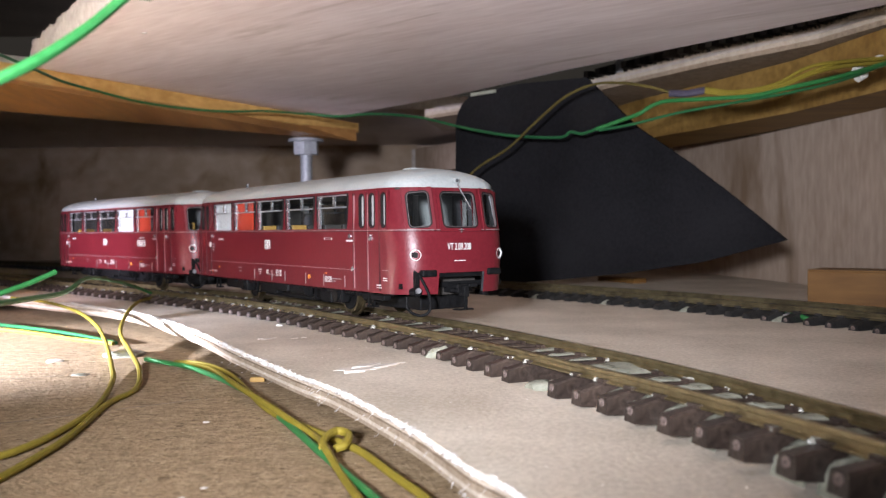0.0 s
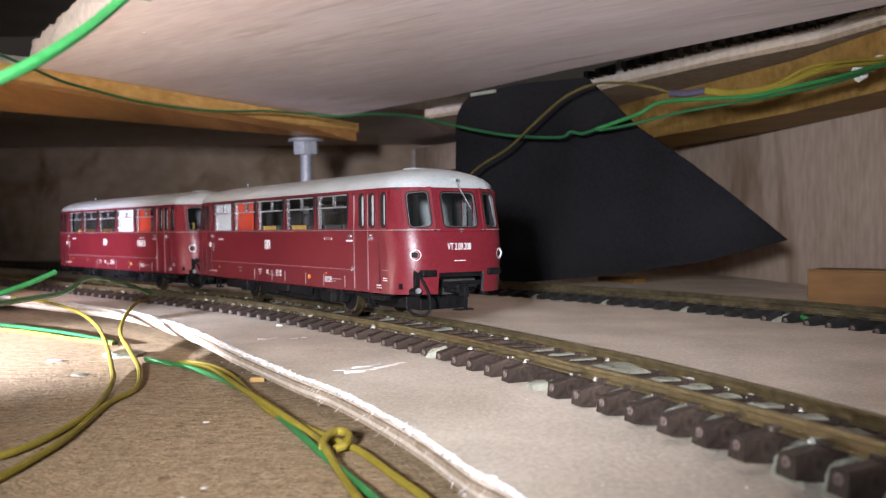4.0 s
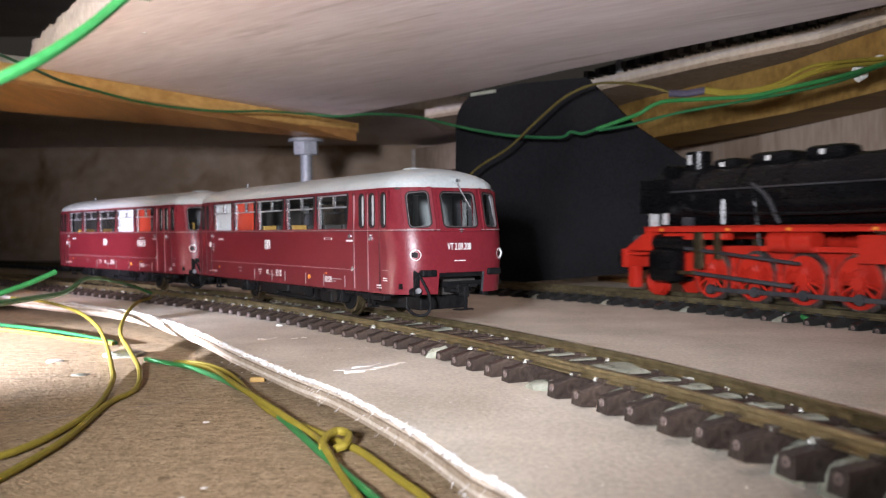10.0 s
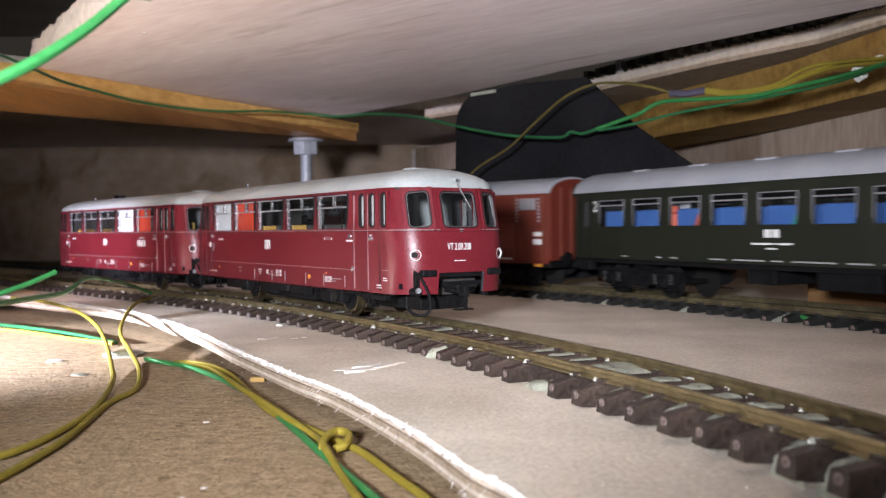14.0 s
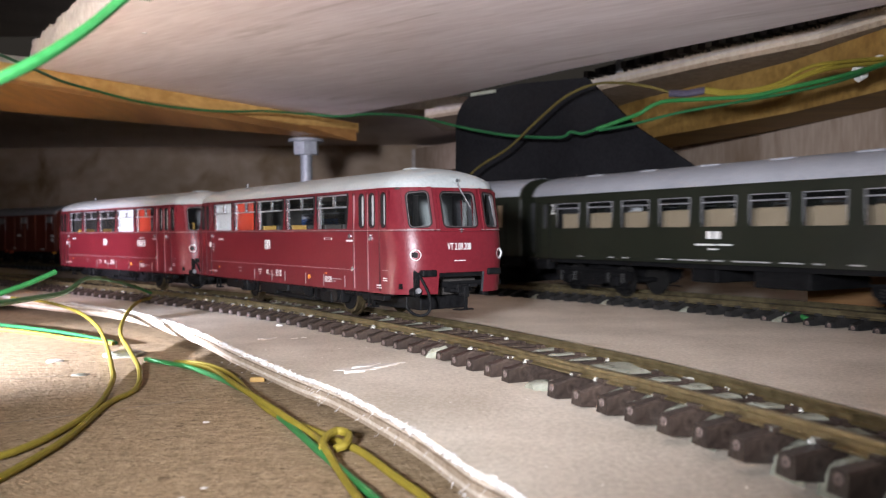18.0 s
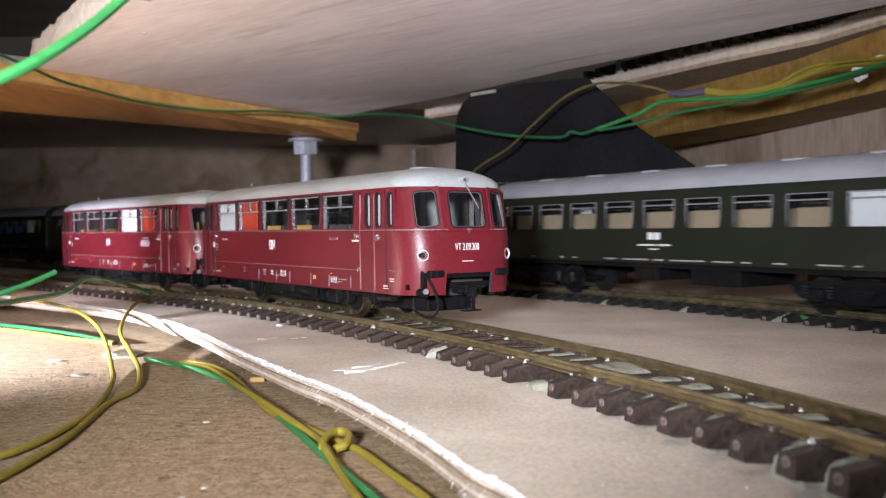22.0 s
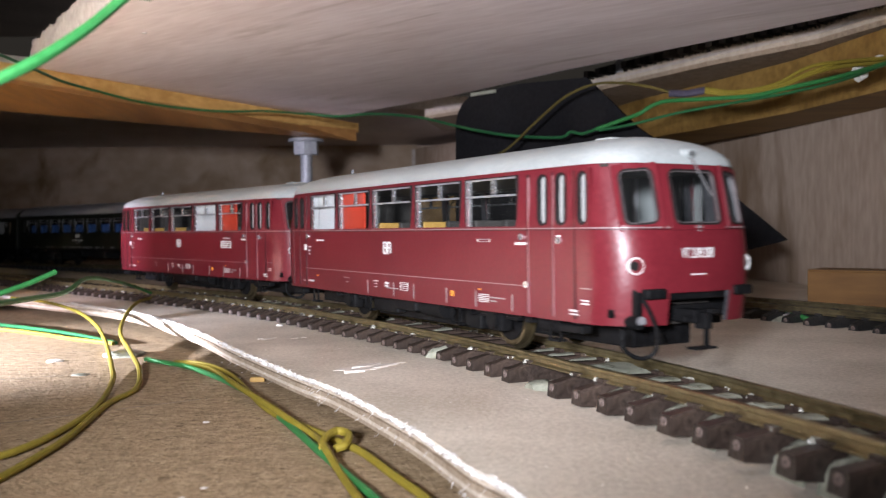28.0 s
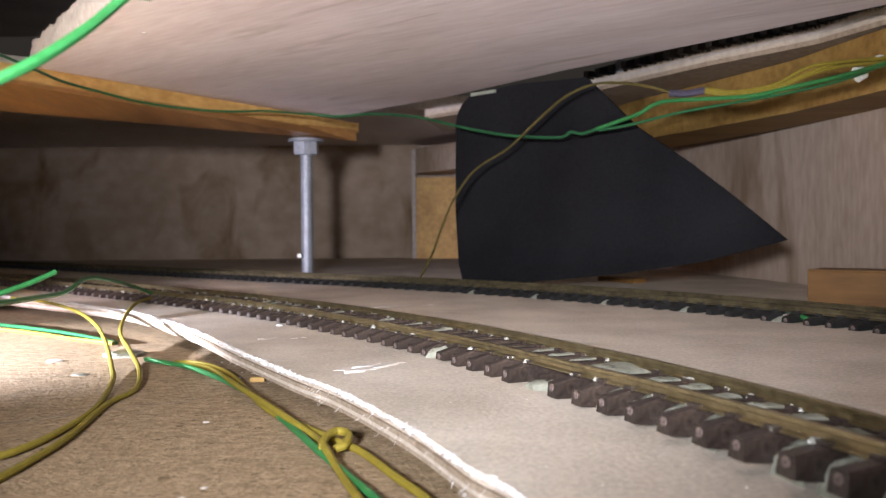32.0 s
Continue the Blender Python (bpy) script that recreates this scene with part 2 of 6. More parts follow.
def box(bm, x0, x1, y0, y1, z0, z1, bevel=0.0):
    g = bmesh.ops.create_cube(bm, size=1.0)
    for v in g["verts"]:
        v.co = Vector((x0 + (v.co.x + 0.5) * (x1 - x0), y0 + (v.co.y + 0.5) * (y1 - y0), z0 + (v.co.z + 0.5) * (z1 - z0)))
    if bevel:
        es = list({e for v in g["verts"] for e in v.link_edges})
        bmesh.ops.bevel(bm, geom=es, offset=bevel, segments=2, profile=0.5, affect="EDGES")
    return bm


def boxes(*dims, bevel=0.0):
    bm = bmesh.new()
    for d in dims:
        box(bm, *d, bevel=bevel)
    return bm


def rod(bm, p, q, r, n=10, r2=None):
    p, q = Vector(p), Vector(q)
    m = Matrix.Translation((p + q) / 2) @ (q - p).to_track_quat("Z", "Y").to_matrix().to_4x4()
    bmesh.ops.create_cone(bm, cap_ends=True, segments=n, radius1=r, radius2=r if r2 is None else r2, depth=(q - p).length, matrix=m)
    return bm


def prism(bm, pts, z0, z1):
    """A plate from a plan outline; z0 and z1 may be functions of the point."""
    f0 = z0 if callable(z0) else (lambda p: z0)
    f1 = z1 if callable(z1) else (lambda p: z1)
    lo = [bm.verts.new((p[0], p[1], f0(p))) for p in pts]
    hi = [bm.verts.new((p[0], p[1], f1(p))) for p in pts]
    bm.faces.new(lo[::-1])
    bm.faces.new(hi)
    for i in range(len(pts)):
        j = (i + 1) % len(pts)
        bm.faces.new((lo[i], lo[j], hi[j], hi[i]))
    return bm


def spline(pts, n=8):
    """A smooth line through points (Catmull-Rom)."""
    P = [Vector(p) for p in pts]
    P = [2 * P[0] - P[1]] + P + [2 * P[-1] - P[-2]]
    out = []
    for a, b, c, d in zip(P[:-3], P[1:-2], P[2:-1], P[3:]):
        for i in range(n):
            t = i / n
            out.append(0.5 * (2 * b + (c - a) * t + (2 * a - 5 * b + 4 * c - d) * t * t + (3 * b - a - 3 * c + d) * t ** 3))
    return out + [P[-2]]


def tube(bm, pts, r, n=8):
    """A round tube along a line."""
    rings = []
    for i, p in enumerate(pts):
        d = (pts[min(i + 1, len(pts) - 1)] - pts[max(i - 1, 0)]).normalized()
        q = d.to_track_quat("Z", "Y")
        rings.append([bm.verts.new(p + q @ Vector((r * math.cos(a), r * math.sin(a), 0))) for a in [2 * math.pi * k / n for k in range(n)]])
    for a, b in zip(rings[:-1], rings[1:]):
        for k in range(n):
            bm.faces.new((a[k], a[(k + 1) % n], b[(k + 1) % n], b[k]))
    bm.faces.new(rings[0][::-1])
    bm.faces.new(rings[-1])
    return bm


def wire(name, pts, r, material, label, group="wires", n=6):
    bm = tube(bmesh.new(), spline(pts, n), r)
    ob = obj(name, bm, material, smooth=True)
    return tagged(ob, label, "wire", group)


def text(word, size, material, parent, m, name="lettering"):
    c = bpy.data.curves.new(name, "FONT")
    c.body, c.size, c.extrude = word, size * K, 0.004 * K
    c.align_x, c.align_y = "CENTER", "CENTER"
    c.materials.append(material)
    ob = new(name, c)
    ob.parent = parent
    ob.matrix_basis = m
    return ob


# ---- the two lines of track ----


class Line:
    """A straight that runs into an arc; s in full-size metres, 0 where the arc begins, growing towards the camera's right."""

    def __init__(self, cx, cy, radius, start, loop=0.0, turn=1e9, drift=None):
        self.c, self.r, self.a = Vector((cx, cy)), radius, radians(start)
        self.turn, self.loop, self.drift = turn, loop, drift

    def at(self, s, off=0.0):
        """Place and heading (towards growing s) of a point at s, off metres outside the centre line."""
        off += ease(s, *self.drift) if self.drift else 0.0
        if s >= 0:
            a = self.a - s / self.r
            return self.c + (self.r + off) * Vector((math.cos(a), math.sin(a))), a - math.pi / 2
        e = Vector((math.cos(self.a), math.sin(self.a)))
        t = Vector((e.y, -e.x))
        if s >= -self.turn:
            return self.c + (self.r + off) * e + t * s, self.a - math.pi / 2
        hub = self.c + (self.r - self.loop) * e - t * self.turn
        run = -s - self.turn - math.pi * self.loop
        if run > 0:
            return hub - (self.loop + off) * e + t * run, self.a + math.pi / 2
        a = self.a + (-s - self.turn) / self.loop
        return hub + (self.loop + off) * Vector((math.cos(a), math.sin(a))), a - math.pi / 2


NEAR = Line(-45.5, -5.5, 52.0, 44, drift=((0, 10, 14, 20, 23, 40), (0.0, -0.18, -0.1, -0.08, -0.11, -0.15)))
FAR = Line(-40.5, -2.5, 57.0, 48, loop=26.0, turn=46.0)


def ease(s, xs, ys):
    return float(np.interp(s, xs, ys))


def bank(s, off=-1):
    """How far each rail of the near line lies above the level as it nears the camera: the inner one more than the outer."""
    if off < 0:
        return ease(s, (14, 18, 20, 22.7, 25, 26.3, 40), (0.0, 0.03, 0.045, 0.11, 0.16, 0.19, 0.19))
    return ease(s, (12, 16, 40), (0.0, -0.02, -0.02))

# ---- setting ----
TOP = -0.42  # upper face of the card-covered track board
FLOOR = -1.0  # upper face of the fibreboard below it

floor = obj("floor", prism(bmesh.new(), [(-130, -75), (60, -75), (60, 90), (-130, 90)], FLOOR - 1.5, FLOOR), CHIP)
tagged(floor, "brown fibreboard baseboard with glue specks", "baseboard", kind="structure")

# the board under the tracks: its free edge runs past the camera in a curve
EDGE = [(-60, 75), (-34, 51.0), (-22, 40.2), (-17.1, 35.1), (-14.9, 33.1), (-11.9, 30.4), (-9.4, 27.5), (-6.55, 23.0), (-4.58, 19.2), (-2.72, 15.75), (-1.66, 13.95), (-0.45, 11.3), (0.27, 9.33), (0.8, 8.1), (2.4, 3.0), (3.2, -3.0), (1.5, -14), (-6, -28), (-22, -40), (-60, -52)]
edge = [Vector((p.x, p.y)) for p in spline([(x, y, 0) for x, y in EDGE], 10)]
outline = [(p.x, p.y) for p in edge] + [(-70, -72), (55, -72), (55, 86), (-60, 86)]


def ply_layers(name, pts, top, thick, layers, label, cover):
    """A plywood board: its veneers are plates of slightly different outline, cover on top."""
    base = None
    for i in range(layers):
        shift = 0.02 * math.sin(2.1 * i)
        jit = [(x + shift + 0.012 * noise.noise(Vector((x, y, i))), y + shift + 0.012 * noise.noise(Vector((y, x, i)))) for x, y in pts]
        z1 = top - thick * i / layers
        bm = prism(bmesh.new(), jit, z1 - thick / layers + 0.004, z1)
        m = cover if i == 0 else (PLYEDGE if i % 2 else PLYCORE)
        if base is None:
            base = obj(name, bm, m)
            tagged(base, label, "board", kind="structure")
        else:
            part("veneer", bm, m, base)
    return base


track_board = ply_layers("track_board", outline, TOP, 0.36, 5, "plywood track board covered with grey card", CARD)

def torn_strip(line, n, radius, spread, seed):
    """A ragged band of fibre along a line: a tube whose rings swell, shift and flatten unevenly."""
    rnd, rings, bm = random.Random(seed), [], bmesh.new()
    k = 9
    for i, p in enumerate(line):
        q = line[min(i + 1, len(line) - 1)] - line[max(i - 1, 0)]
        side = Vector((q.y, -q.x, 0)).normalized()
        ring = []
        for a in range(k):
            w = 2 * math.pi * a / k
            h = Vector((p.x * n, p.y * n, a * 0.9 + seed))
            r = radius * (0.75 + 0.75 * noise.noise(h) + 0.55 * noise.noise(h * 3.1) + 0.5 * noise.noise(h * 8.3) + rnd.uniform(-0.3, 0.3))
            ring.append(bm.verts.new(p + side * math.cos(w) * r + Vector((0, 0, spread * math.sin(w) * r))))
        rings.append(ring)
    for a, b in zip(rings[:-1], rings[1:]):
        for m in range(k):
            bm.faces.new((a[m], a[(m + 1) % k], b[(m + 1) % k], b[m]))
    return bm


def resample(pts, step):
    out = []
    for a, b in zip(pts[:-1], pts[1:]):
        m = max(1, int((b - a).length / step))
        out += [a.lerp(b, i / m) for i in range(m)]
    return out


# torn card fibres along the free edge
fray = [Vector((p.x, p.y, TOP - 0.035)) for p in edge if -21 < p.x < 3.2 and p.y > 3]
frayed = obj("frayed_edge", torn_strip(resample(fray, 0.045), 3.2, 0.055, 0.8, 3), FIBRE, track_board, "torn white paper fibres along the cut edge")
tagged(frayed, kind="stuff")
rnd = random.Random(3)

# thin splinters that hang from the cut
bm = bmesh.new()
for i in range(260):
    k = rnd.randrange(len(edge) - 1)
    p = edge[k].lerp(edge[k + 1], rnd.random())
    if not -6 < p.x < 1.5 or p.y < 5:
        continue
    z = TOP - rnd.uniform(0.1, 0.36)
    rod(bm, (p.x, p.y, z), (p.x - rnd.uniform(0.02, 0.1), p.y - rnd.uniform(0.02, 0.1), z - rnd.uniform(-0.03, 0.08)), rnd.uniform(0.003, 0.006), 4, 0.001)
tagged(obj("splinters", bm, FIBRE, track_board, "pale wood splinters"), kind="stuff")

# ---- walls ----
def wall(name, a, b, z0, z1, thick, material, label):
    a, b = Vector(a), Vector(b)
    n = Vector(((b - a).y, -(b - a).x)).normalized() * thick
    bm = prism(bmesh.new(), [tuple(a), tuple(b), tuple(b - n), tuple(a - n)], z0, z1)
    ob = obj(name, bm, material)
    return tagged(ob, label, "wall", kind="structure")


wall("wall_back", (-130, 84), (-2.4, 84), FLOOR, 10.2, -1.2, BACKWALL, "bare plywood back panel of the layout frame")
wall("wall_back_sheet", (-130, 83.8), (-20.9, 83.8), FLOOR, 10.05, -0.19, BACKSHEET, "paler plywood sheet on the back panel")
wall("wall_back_skirt", (-130, 83.55), (-2.9, 83.55), FLOOR, 0.68, -0.2, PLYGREY, "darker board along the foot of the back panel")
wall("wall_right", (13.6, 70), (17.6, 35), FLOOR, 12, -1.2, PLYWALL, "bare plywood side panel of the layout frame")
wall("wall_right_middle", (17.6, 35), (20.0, 10), FLOOR, 12, -1.2, PLYWALL, "bare plywood side panel of the layout frame")
wall("wall_right_front", (20.0, 10), (20.0, -70), FLOOR, 12, -1.2, PLYWALL, "bare plywood side panel of the layout frame")
wall("wall_corner", (-2.4, 84.6), (15, 84.6), FLOOR, 12, -1.2, PLYWALL, "plywood panel in the corner of the frame")
wall("wall_corner_side", (13.0, 86), (13.6, 70), FLOOR, 12, -0.8, PLYWALL, "plywood panel behind the corner of the frame")

# ---- boards overhead ----
# added lid: closes the scene above so that the void stays dark
lid = obj("void_lid", prism(bmesh.new(), [(-130, -75), (60, -75), (60, 90), (-130, 90)], 22, 23), PLYGREY)
tagged(lid, "lid added overhead to keep the void above dark", "board", kind="structure")
siding = obj("siding_board", prism(bmesh.new(), [(-96, 26), (-92, 78), (-36, 83), (-30, 66), (-60, 38), (-14, -4), (-2, -26), (-20, -34), (-74, 20)], TOP - 0.3, TOP - 0.012), CARD)
tagged(siding, "grey card board under the hidden siding", "board", kind="structure")
rear_deck = obj("rear_deck", prism(bmesh.new(), [(-130, 36), (-24, 41.5), (-5, 58.5), (14, 58.5), (14, 90), (-130, 90)], 10.1, 10.9), PLYGREY)
tagged(rear_deck, "dull plywood deck over the rear track", "board", kind="structure")
UP = 8.6
upper = ply_layers("upper_board", [(-16.0, 34.9), (-6.35, 50.6), (0.5, 42.7), (5.0, 36.1), (9.9, 30.0), (12.95, 25.9), (24, 11), (24, -40), (8, -40), (1.5, 10.0), (-4.2, 18.2), (-8.94, 24.9)], UP + 0.85, 0.85, 5, "pale birch plywood board of the upper track level", PLYGREY)
part("lower_veneer", prism(bmesh.new(), [(-16.0, 34.9), (-6.35, 50.6), (0.5, 42.7), (5.0, 36.1), (9.9, 30.0), (12.95, 25.9), (24, 11), (24, -40), (8, -40), (1.5, 10.0), (-4.2, 18.2), (-8.94, 24.9)], UP - 0.05, UP - 0.004), PLY, upper, "smooth pale birch underside")
# the cut edge is torn white on the side towards the open room
cut = [Vector((-3.2, 16.7, UP + 0.4)), Vector((-4.2, 18.2, UP + 0.4)), Vector((-8.94, 24.9, UP + 0.4)), Vector((-16.0, 34.9, UP + 0.4))]


def filler_strip(line, z0, z1, thick):
    """White filler spread over a board's cut edge: a wavy skin with an uneven rim."""
    bm, rows = bmesh.new(), []
    for i, p in enumerate(line):
        q = line[min(i + 1, len(line) - 1)] - line[max(i - 1, 0)]
        side = Vector((-q.y, q.x, 0)).normalized()
        ring = []
        for k in range(7):
            h = Vector((p.x * 1.3, p.y * 1.3, k * 0.6))
            bulge = thick * (0.6 + 0.5 * math.sin(math.pi * k / 6) + 0.5 * noise.noise(h) + 0.25 * noise.noise(h * 4))
            rim = 0.16 * noise.noise(h * 1.1) + 0.05 * noise.noise(h * 5) if k == 6 else 0.0
            ring.append(bm.verts.new(Vector((p.x, p.y, z0 + (z1 - z0) * k / 6 + rim)) + side * bulge))
        ring.append(bm.verts.new(Vector((p.x, p.y, z1)) - side * 0.1))
        ring.append(bm.verts.new(Vector((p.x, p.y, z0)) - side * 0.1))
        rows.append(ring)
    for a, b in zip(rows[:-1], rows[1:]):
        for k in range(9):
            bm.faces.new((a[k], a[(k + 1) % 9], b[(k + 1) % 9], b[k]))
    return bm


part("filled_edge", filler_strip(resample(cut, 0.12), UP - 0.05, UP + 0.95, 0.12), FIBRE, upper, "white filler smeared over the cut edge", True)
second = ply_layers("second_board", [(6.0, 44.2), (6.97, 42.5), (10.65, 35.8), (13.4, 31.6), (14.3, 28.8), (21, 18), (24, 18), (24, 58), (0, 58), (-1, 52)], UP + 0.56, 0.56, 3, "plywood board edge with bright torn veneers", PLYGREY)
bm = bmesh.new()
rnd = random.Random(9)
lip = [Vector(p) for p in spline([(6.97, 42.5, 0), (10.65, 35.8, 0), (13.4, 31.6, 0), (14.3, 28.8, 0), (16, 26, 0)], 12)]
for a, b in zip(lip[:-1], lip[1:]):
    for k in range(9):
        p = a.lerp(b, rnd.random())
        h = rnd.uniform(0.0, 0.09)
        rod(bm, (p.x, p.y, UP + 0.5), (p.x - rnd.uniform(0.02, 0.12), p.y - rnd.uniform(0.02, 0.1), UP + 0.56 + h), rnd.uniform(0.02, 0.05), 5, 0.01)
tagged(part("torn_fibres", bm, PLYEDGE, second, "torn pale fibres along the top edge"), kind="stuff")
upper_track = thing("upper_track", "black plastic track overhanging the upper board's edge", "track")
for k in range(34):
    i = k * (len(lip) - 2) / 34
    j = int(i)
    p = lip[j].lerp(lip[j + 1], i - j)
    o = part("sleeper", boxes((-0.16, 0.16, -0.5, 2.1, 0, 0.3)), SLEEPERBLACK, upper_track)
    o.matrix_basis = pose((p.x + 0.35) * K, (p.y + 0.3) * K, (UP + 0.75) * K, 0, 0, -58)
for q in (0.45, 1.9):
    bm = tube(bmesh.new(), [p + Vector((q, q * 0.5, UP + 1.12)) for p in lip], 0.09, 6)
    part("rail", bm, BLACK, upper_track)
post = obj("grey_pillar", boxes((8.0, 8.3, 40.6, 40.9, UP + 0.56, UP + 2.4)), STEEL)
tagged(post, "short grey metal pillar between the boards", "pillar")

# ---- timber and hardware ----
batten = thing("batten", "yellow pine batten under the upper board", "batten")
FRONT = [(-21.0, 25.6), (-5.55, 52.3)]
REAR = [(-21.6, 34.6), (-4.95, 51.3)]
part("upper_lath", prism(bmesh.new(), [FRONT[0], FRONT[1], (-5.0, 53.2), (-22.0, 28.5)], 7.97, UP - 0.06), PINE, batten, "lighter pine lath")
bm = bmesh.new()
prism(bm, [FRONT[0], FRONT[1], REAR[1], REAR[0]], lambda q: 7.93 if q in FRONT else 7.28, lambda q: 7.96)
part("plank", bm, PLANK, batten, "worn orange-brown pine plank")
# lighter wood strip paints the bright highlight on the plank's rounded edge
part("plank_edge", prism(bmesh.new(), [(FRONT[0][0] - 0.06, FRONT[0][1] - 0.1), (FRONT[1][0] - 0.02, FRONT[1][1] - 0.12), FRONT[1], FRONT[0]], 7.8, 7.94), PINE, batten, "pale strip painting the highlight on the plank's edge")
screw = bmesh.new()
rod(screw, (-17.2, 33.7, 7.55), (-17.2, 33.9, 7.72), 0.2, 12, 0.24)
tagged(obj("screw_head", screw, STEEL), "zinc screw head in the pine batten", "screw")

stud = thing("threaded_rod", "zinc-plated threaded rod standing behind the far track", "threaded rod", x=-7.55, y=49.3, z=FLOOR)
bm = bmesh.new()
rod(bm, (0, 0, 0), (0, 0, 8.2), 0.31, 14)
part("core", bm, STEEL, stud, smooth=True)
bm = bmesh.new()
helix = [Vector((0.325 * math.cos(2 * math.pi * k / 10), 0.325 * math.sin(2 * math.pi * k / 10), 0.2 + k / 10 * 0.135)) for k in range(10 * 53)]
tube(bm, helix, 0.04, 4)
part("thread", bm, STEEL, stud)
bm = bmesh.new()
rod(bm, (0, 0, 7.35), (0, 0, 8.05), 0.72, 6)
part("nut", bm, STEEL, stud, "hexagon nut")
bm = bmesh.new()
rod(bm, (0, 0, 8.06), (0, 0, 8.22), 1.0, 24, 0.95)
part("washer", bm, STEEL, stud)
bm = bmesh.new()
rod(bm, (-0.36, -0.5, 1.75), (-0.36, -0.36, 1.75), 0.12, 8)
part("drip", bm, SOLDER, stud)

beam = obj("roof_beam", prism(bmesh.new(), [(8.6, 49.0), (10.0, 44.0), (11.6, 40.0), (13.55, 34.5), (14.5, 28.5), (16.5, 14), (19.0, 14), (16.9, 32.0), (14.9, 42), (12.2, 50)], 6.55, UP - 0.05), PINEX)
tagged(beam, "yellow pine beam along the side panel", "beam")
obj_post = obj("corner_post", prism(bmesh.new(), [(-2.4, 80.0), (1.6, 80.0), (1.6, 83.9), (-2.4, 83.9)], FLOOR, 6.9), PINE)
tagged(obj_post, "pale square timber post in the corner", "post")
# added strip stands in for the dark gap between back panel and post
obj("x", boxes((-2.75, -2.42, 80, 83.9, FLOOR, 9.4)), PLYGREY).name = "post_strip"
tagged(bpy.data.objects["post_strip"], "narrow strip added for the dark gap beside the corner post", "strip")
brace = obj("corner_brace", prism(bmesh.new(), [(-2.4, 79.0), (3.5, 70.0), (5.0, 71.5), (-0.5, 81.0)], 7.2, 9.4), PLYWALL)
tagged(brace, "plywood gusset in the corner under the deck", "brace")

block = thing("timber_block", "orange-brown stained timber block beside the far track", "block", x=11.35, y=27.6, z=TOP, rz=-40)
part("body", boxes((0, 7.0, 0, 1.6, 0, 1.15), bevel=0.03), OAKISH, block)
part("upper_lath", boxes((0.0, 7.0, 0.02, 1.58, 1.154, 1.2)), OAKISH, block)
small = obj("offcut", prism(bmesh.new(), [(7.55, 43.2), (8.75, 40.6), (9.4, 41.0), (8.2, 43.7)], TOP, -0.2), OAKISH)
tagged(small, "brown timber offcut on the track board", "offcut")

# black card hung behind the far track, bowed a little
def card_sheet():
    outer = [(0.0, 7.0), (0.12, 7.5), (0.4, 7.9), (0.9, 8.3), (3.5, 8.45), (7.3, 8.2), (9.65, 6.01), (11.92, 4.47), (13.7, 3.12), (15.5, 1.67), (12.4, 0.87), (9.0, 0.35), (6.1, 0.02), (2.5, -0.32), (0.35, -0.36), (0.1, 0.6), (-0.05, 3.0), (-0.02, 5.5)]
    bm = bmesh.new()
    f = bm.faces.new([bm.verts.new((u, 0, z)) for u, z in outer])
    bmesh.ops.triangulate(bm, faces=[f])
    bmesh.ops.subdivide_edges(bm, edges=bm.edges[:], cuts=3, use_grid_fill=True)
    for v in bm.verts:
        v.co.y = 0.3 * math.sin(min(v.co.x, 7.0) * 0.45)
    bmesh.ops.solidify(bm, geom=bm.faces[:], thickness=0.1)
    return bm


sheet = thing("black_card", "bent sheet of matt black card beside the far track", "card sheet", x=0.7, y=41, rz=math.degrees(math.atan2(-0.702, 0.712)))
part("sheet", card_sheet(), BLACKCARD, sheet, "", True)
tape = part("tape", boxes((0.9, 2.4, -0.06, -0.01, 8.16, 8.3)), GLUE, sheet, "strip of clear tape along the top")

# ---- track ----
def rail_mesh(line, s0, s1, off, step, tilt):
    """A rail of foot, web and head swept along the line."""
    prof = [(-0.1, -0.17), (0.1, -0.17), (0.1, -0.148), (0.028, -0.13), (0.028, -0.07), (0.045, -0.05), (0.045, -0.008), (0.033, 0), (-0.033, 0), (-0.045, -0.008), (-0.045, -0.05), (-0.028, -0.07), (-0.028, -0.13), (-0.1, -0.148)]
    bm, rings = bmesh.new(), []
    n = int((s1 - s0) / step)
    for i in range(n + 1):
        s = s0 + (s1 - s0) * i / n
        rings.append([bm.verts.new((*line.at(s, off + u)[0], w + tilt(s, off))) for u, w in prof])
    for a, b in zip(rings[:-1], rings[1:]):
        for k in range(len(prof)):
            bm.faces.new((a[k], a[(k + 1) % len(prof)], b[(k + 1) % len(prof)], b[k]))
    bm.faces.new(rings[0]), bm.faces.new(rings[-1][::-1])
    return bm


